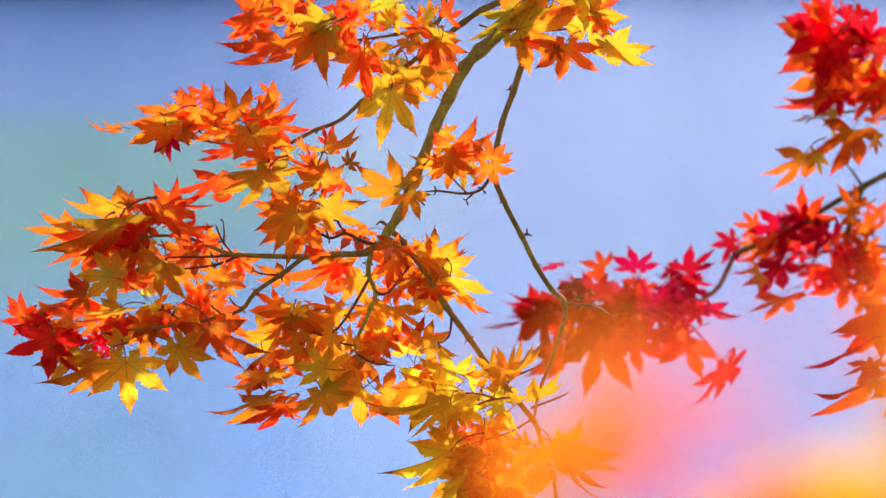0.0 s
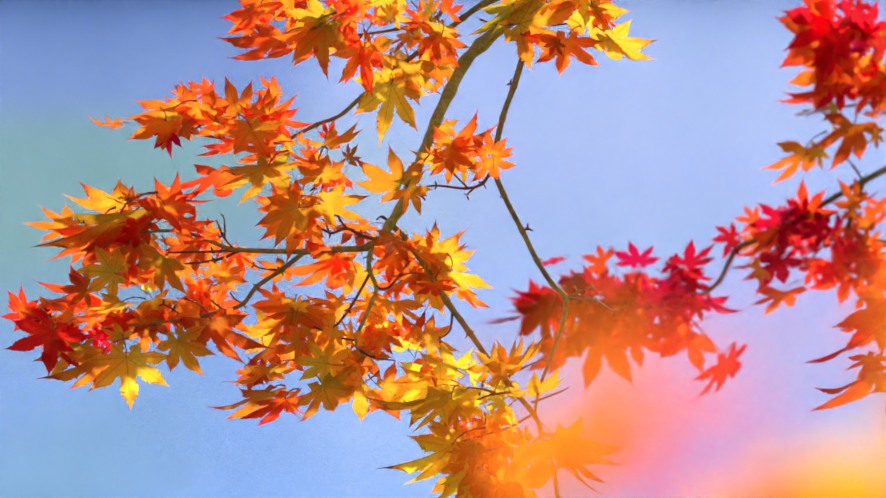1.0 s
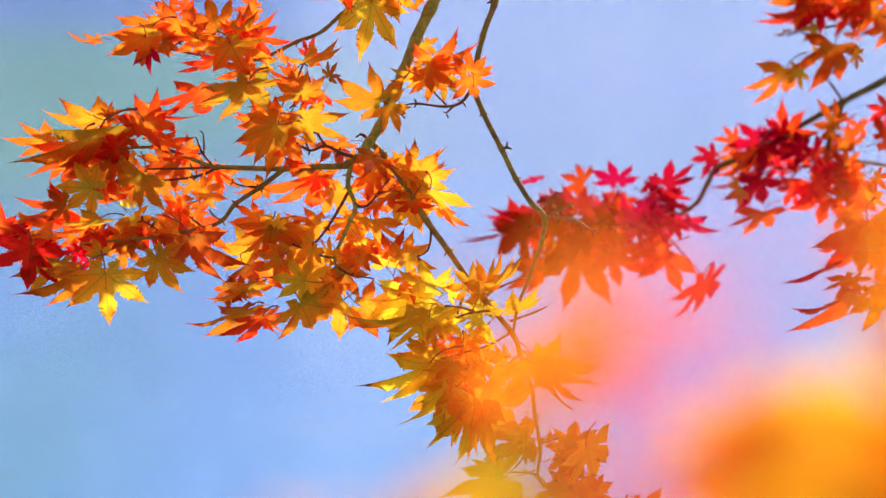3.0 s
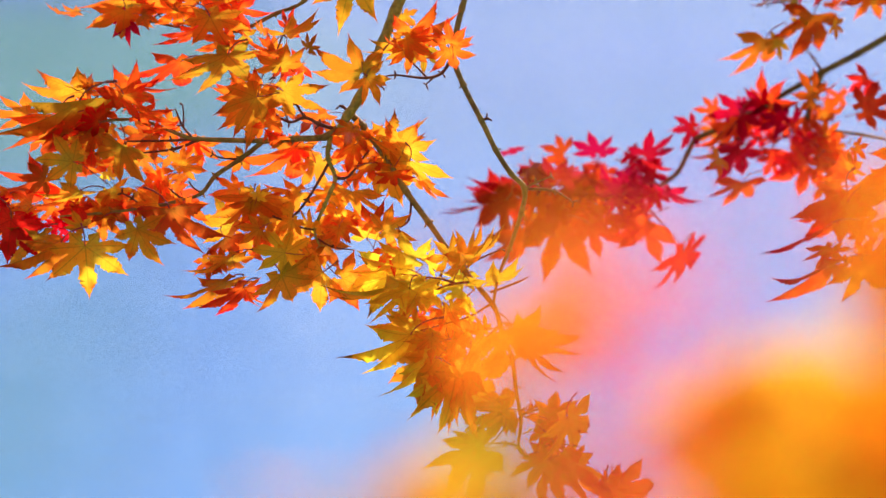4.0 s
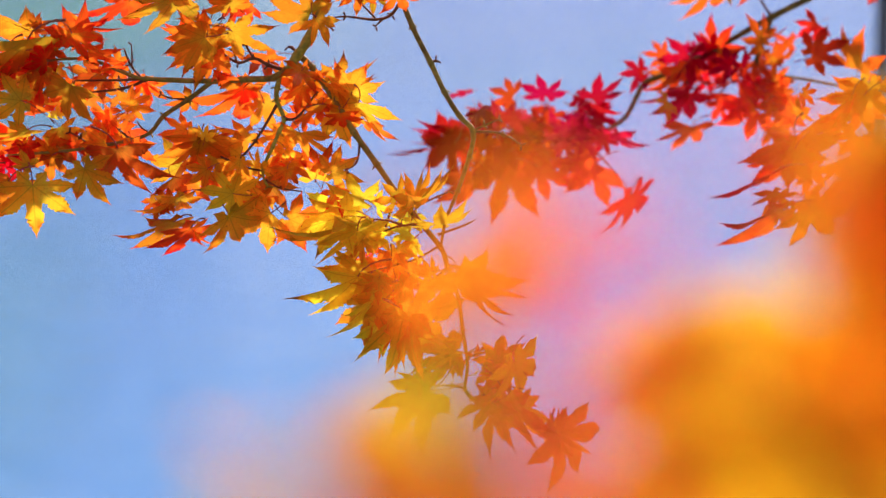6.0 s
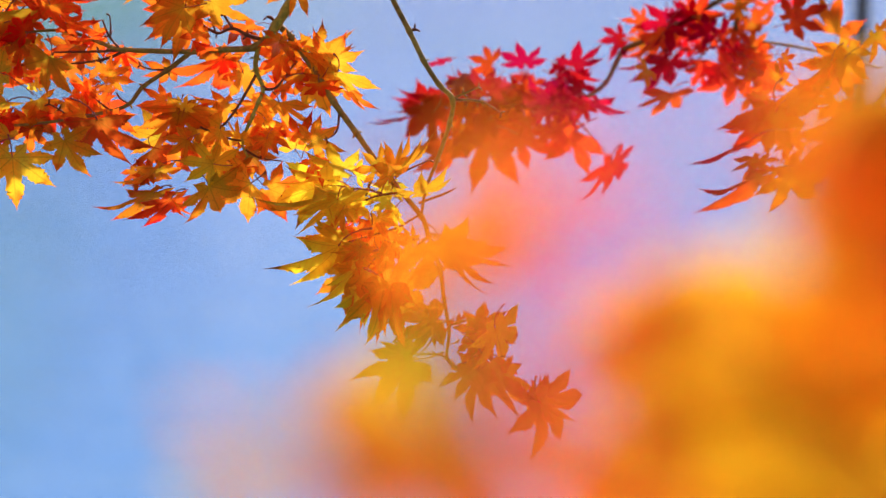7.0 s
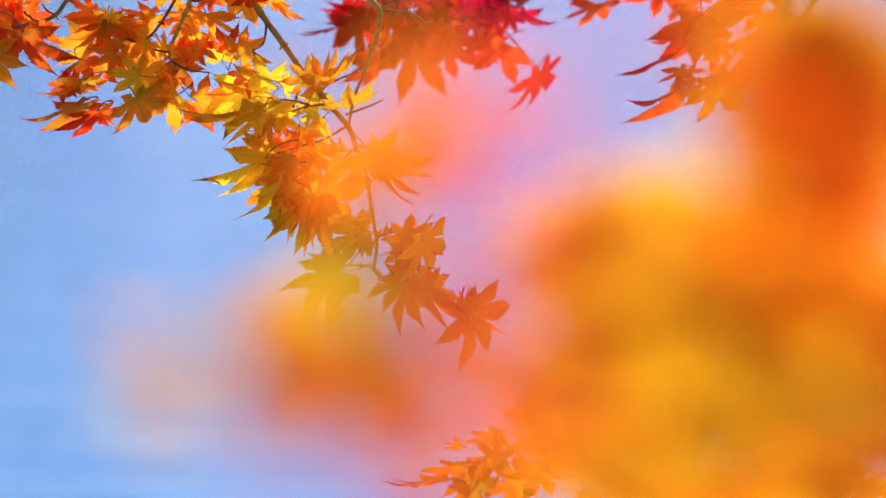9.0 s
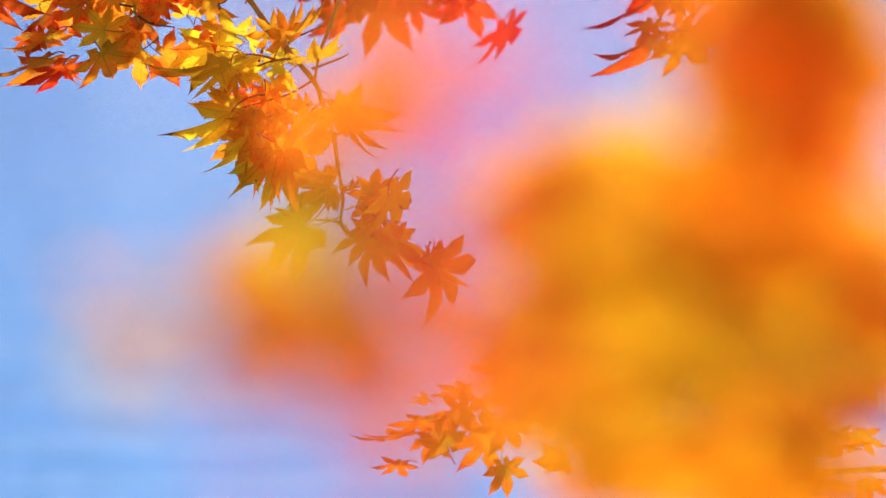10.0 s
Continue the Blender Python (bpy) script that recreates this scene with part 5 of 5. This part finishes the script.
spray(branch_s, (0.732, 5.38, 1.326), (0.076, 0.08, 0.101), 15, 0.0556, 100, 80, "vermilion orange red vermilion", 7)
spray(branch_u, (0.737, 5.161, 0.946), (0.049, 0.05, 0.057), 10, 0.0652, 100, 60, "vermilion red vermilion", 8)
spray(limb_r, (0.249, 5.348, 1.012), (0.093, 0.07, 0.025), 13, 0.0388, 120, 90, "crimson red crimson", 90)
spray(limb_r, (0.333, 5.346, 0.994), (0.059, 0.07, 0.034), 9, 0.0388, 90, 90, "crimson", 91)
spray(limb_r, (0.257, 5.343, 0.961), (0.084, 0.07, 0.025), 10, 0.0472, 90, 60, "vermilion red", 92)
spray(limb_r, (0.519, 5.354, 1.077), (0.059, 0.07, 0.034), 10, 0.0404, 150, 70, "red vermilion crimson", 93)
spray(branch_t, (0.62, 5.354, 1.067), (0.059, 0.07, 0.051), 13, 0.0455, 100, 80, "red vermilion red", 94)
spray(branch_s, (0.606, 5.382, 1.353), (0.059, 0.07, 0.076), 15, 0.0489, 140, 70, "red crimson vermilion red", 95)

# ---- the maple close by, far out of focus ----
near_tree = tagged(new("maple_tree"), "maple with a dense roof of orange and gold leaves", "maple tree", "maples", "")
near_tree.location = (1.3, 1.8, 0.0)
wood("trunk", near_tree, bark_old, [(1.30, 1.8, -0.15, 0.11), (1.30, 1.8, 0.05, 0.085), (1.34, 1.78, 0.5, 0.068), (1.32, 1.8, 0.9, 0.06), (1.40, 1.8, 1.3, 0.052), (1.36, 1.76, 1.8, 0.04), (1.44, 1.7, 2.3, 0.026), (1.42, 1.7, 2.75, 0.01)])
wood("limb", near_tree, bark_old, [(1.37, 1.78, 1.6, 0.03), (1.7, 1.7, 1.95, 0.02), (2.1, 1.6, 2.1, 0.006)])
wood("limb", near_tree, bark_old, [(1.40, 1.74, 2.0, 0.024), (1.3, 1.4, 2.35, 0.015), (1.35, 1.0, 2.5, 0.005)])
crown(near_tree, "gold", [(1.5, 1.6, 2.6, 0.4, 0.22, 120), (2.0, 1.62, 2.1, 0.35, 0.18, 100), (1.4, 1.1, 2.45, 0.3, 0.16, 90)], 33)
limb_n = wood("limb", near_tree, bark_brown, [(1.387, 1.8, 1.013, 0.0319), (1.045, 1.809, 1.102, 0.0203), (0.727, 1.812, 1.128, 0.0116), (0.495, 1.813, 1.141, 0.0070), (0.35, 1.816, 1.165, 0.0041), (0.278, 1.819, 1.194, 0.0026), (0.235, 1.822, 1.229, 0.0017), (0.201, 1.827, 1.281, 0.0013), (0.172, 1.831, 1.316, 0.0009)])
branch_n = wood("branch", near_tree, bark_brown, [(0.303, 1.57, 1.224, 0.0025), (0.203, 1.57, 1.217, 0.0018), (0.128, 1.571, 1.233, 0.0014), (0.065, 1.573, 1.256, 0.0011), (0.028, 1.575, 1.271, 0.0009), (-0.022, 1.573, 1.254, 0.0008), (-0.058, 1.572, 1.241, 0.0006)])
branch_o = wood("branch", near_tree, bark_brown, [(0.495, 1.813, 1.141, 0.0046), (0.38, 1.823, 1.237, 0.0029), (0.323, 1.83, 1.309, 0.0020), (0.288, 1.836, 1.367, 0.0014), (0.271, 1.84, 1.411, 0.0009)])
branch_q = wood("branch", near_tree, bark_brown, [(0.157, 1.432, 1.35, 0.0010), (0.117, 1.435, 1.373, 0.0008), (0.078, 1.436, 1.389, 0.0007), (0.055, 1.436, 1.392, 0.0005)])
# its leaves: clumps placed and thinned to fit the blurred veil in the camera's view
spray(branch_o, (0.071, 1.950, 1.287), (0.019, 0.12, 0.031), 8, 0.042, 90, 60, "orange amber orange", 200, (-55, -10))
spray(branch_o, (0.042, 1.500, 1.341), (0.019, 0.12, 0.017), 2, 0.030, 90, 60, "orange amber vermilion", 201, (-62, -22))
spray(branch_o, (0.061, 1.450, 1.409), (0.030, 0.12, 0.013), 4, 0.030, 90, 60, "orange amber orange", 202, (-62, -22))
spray(branch_o, (0.071, 1.300, 1.421), (0.020, 0.12, 0.010), 2, 0.026, 90, 60, "vermilion red", 203, (-62, -22))
spray(branch_n, (0.066, 0.950, 1.419), (0.024, 0.12, 0.022), 4, 0.017, 90, 60, "scarlet scarlet vermilion", 204, (-62, -22))
spray(branch_o, (0.067, 0.950, 1.440), (0.023, 0.12, 0.027), 6, 0.016, 90, 60, "scarlet", 205, (-62, -22))
spray(limb_n, (0.125, 1.500, 1.376), (0.019, 0.12, 0.010), 2, 0.022, 90, 60, "scarlet red scarlet", 206, (-62, -22))
spray(limb_n, (0.093, 0.950, 1.471), (0.022, 0.12, 0.017), 4, 0.016, 90, 60, "scarlet scarlet", 207, (-62, -22))
spray(branch_n, (0.083, 1.300, 1.331), (0.027, 0.12, 0.017), 3, 0.022, 90, 60, "vermilion scarlet orange", 208, (-62, -22))
spray(limb_n, (0.196, 1.500, 1.414), (0.023, 0.12, 0.029), 4, 0.030, 90, 60, "orange vermilion orange", 209, (-62, -22))
spray(branch_n, (0.029, 1.700, 1.246), (0.031, 0.12, 0.022), 21, 0.034, 90, 60, "olive amber olive", 210, (-20, 35))
spray(branch_n, (0.062, 1.600, 1.247), (0.046, 0.12, 0.017), 22, 0.032, 90, 60, "rust orange rust", 211, (-30, 30))
spray(branch_q, (-0.013, 1.450, 1.281), (0.038, 0.12, 0.012), 8, 0.022, 90, 60, "orange olive rust", 212, (-50, 0))
spray(branch_q, (-0.038, 1.200, 1.332), (0.022, 0.12, 0.014), 2, 0.018, 90, 60, "orange olive scarlet", 213, (-62, -22))
spray(branch_n, (0.021, 1.000, 1.354), (0.016, 0.12, 0.023), 4, 0.017, 90, 60, "scarlet vermilion orange", 214, (-62, -22))
spray(branch_n, (0.055, 1.300, 1.261), (0.020, 0.12, 0.017), 4, 0.022, 90, 60, "vermilion orange", 215, (-62, -22))
spray(limb_n, (0.174, 1.000, 1.457), (0.018, 0.12, 0.019), 4, 0.017, 90, 60, "scarlet vermilion", 216, (-62, -22))
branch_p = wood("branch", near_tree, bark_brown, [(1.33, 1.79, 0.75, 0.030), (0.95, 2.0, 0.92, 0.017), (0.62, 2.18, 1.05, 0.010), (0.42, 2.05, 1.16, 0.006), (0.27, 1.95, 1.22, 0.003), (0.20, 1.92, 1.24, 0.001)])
# ellipses laid out to fit the blurred mass in the camera's view
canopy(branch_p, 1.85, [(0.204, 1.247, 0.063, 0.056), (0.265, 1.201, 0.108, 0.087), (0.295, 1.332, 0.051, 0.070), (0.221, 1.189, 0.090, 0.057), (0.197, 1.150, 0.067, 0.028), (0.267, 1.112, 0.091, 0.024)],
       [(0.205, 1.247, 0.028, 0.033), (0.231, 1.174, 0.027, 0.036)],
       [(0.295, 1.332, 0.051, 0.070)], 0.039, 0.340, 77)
POLE = (1.125, 7.578)

# ---- a pole standing in the shallows ----
bm = bmesh.new()
rings(bm, [(Vector((POLE[0], POLE[1], z)), r) for z, r in ((-3.1, 0.02), (-1.2, 0.019), (0.2, 0.018), (1.2, 0.017), (2.3, 0.015))], 10, 0.05)
pole = link_mesh("pole", bm, [bark_old], None)
tagged(pole, "slender dark wooden pole standing in the shallow lake edge", "pole", "", "")
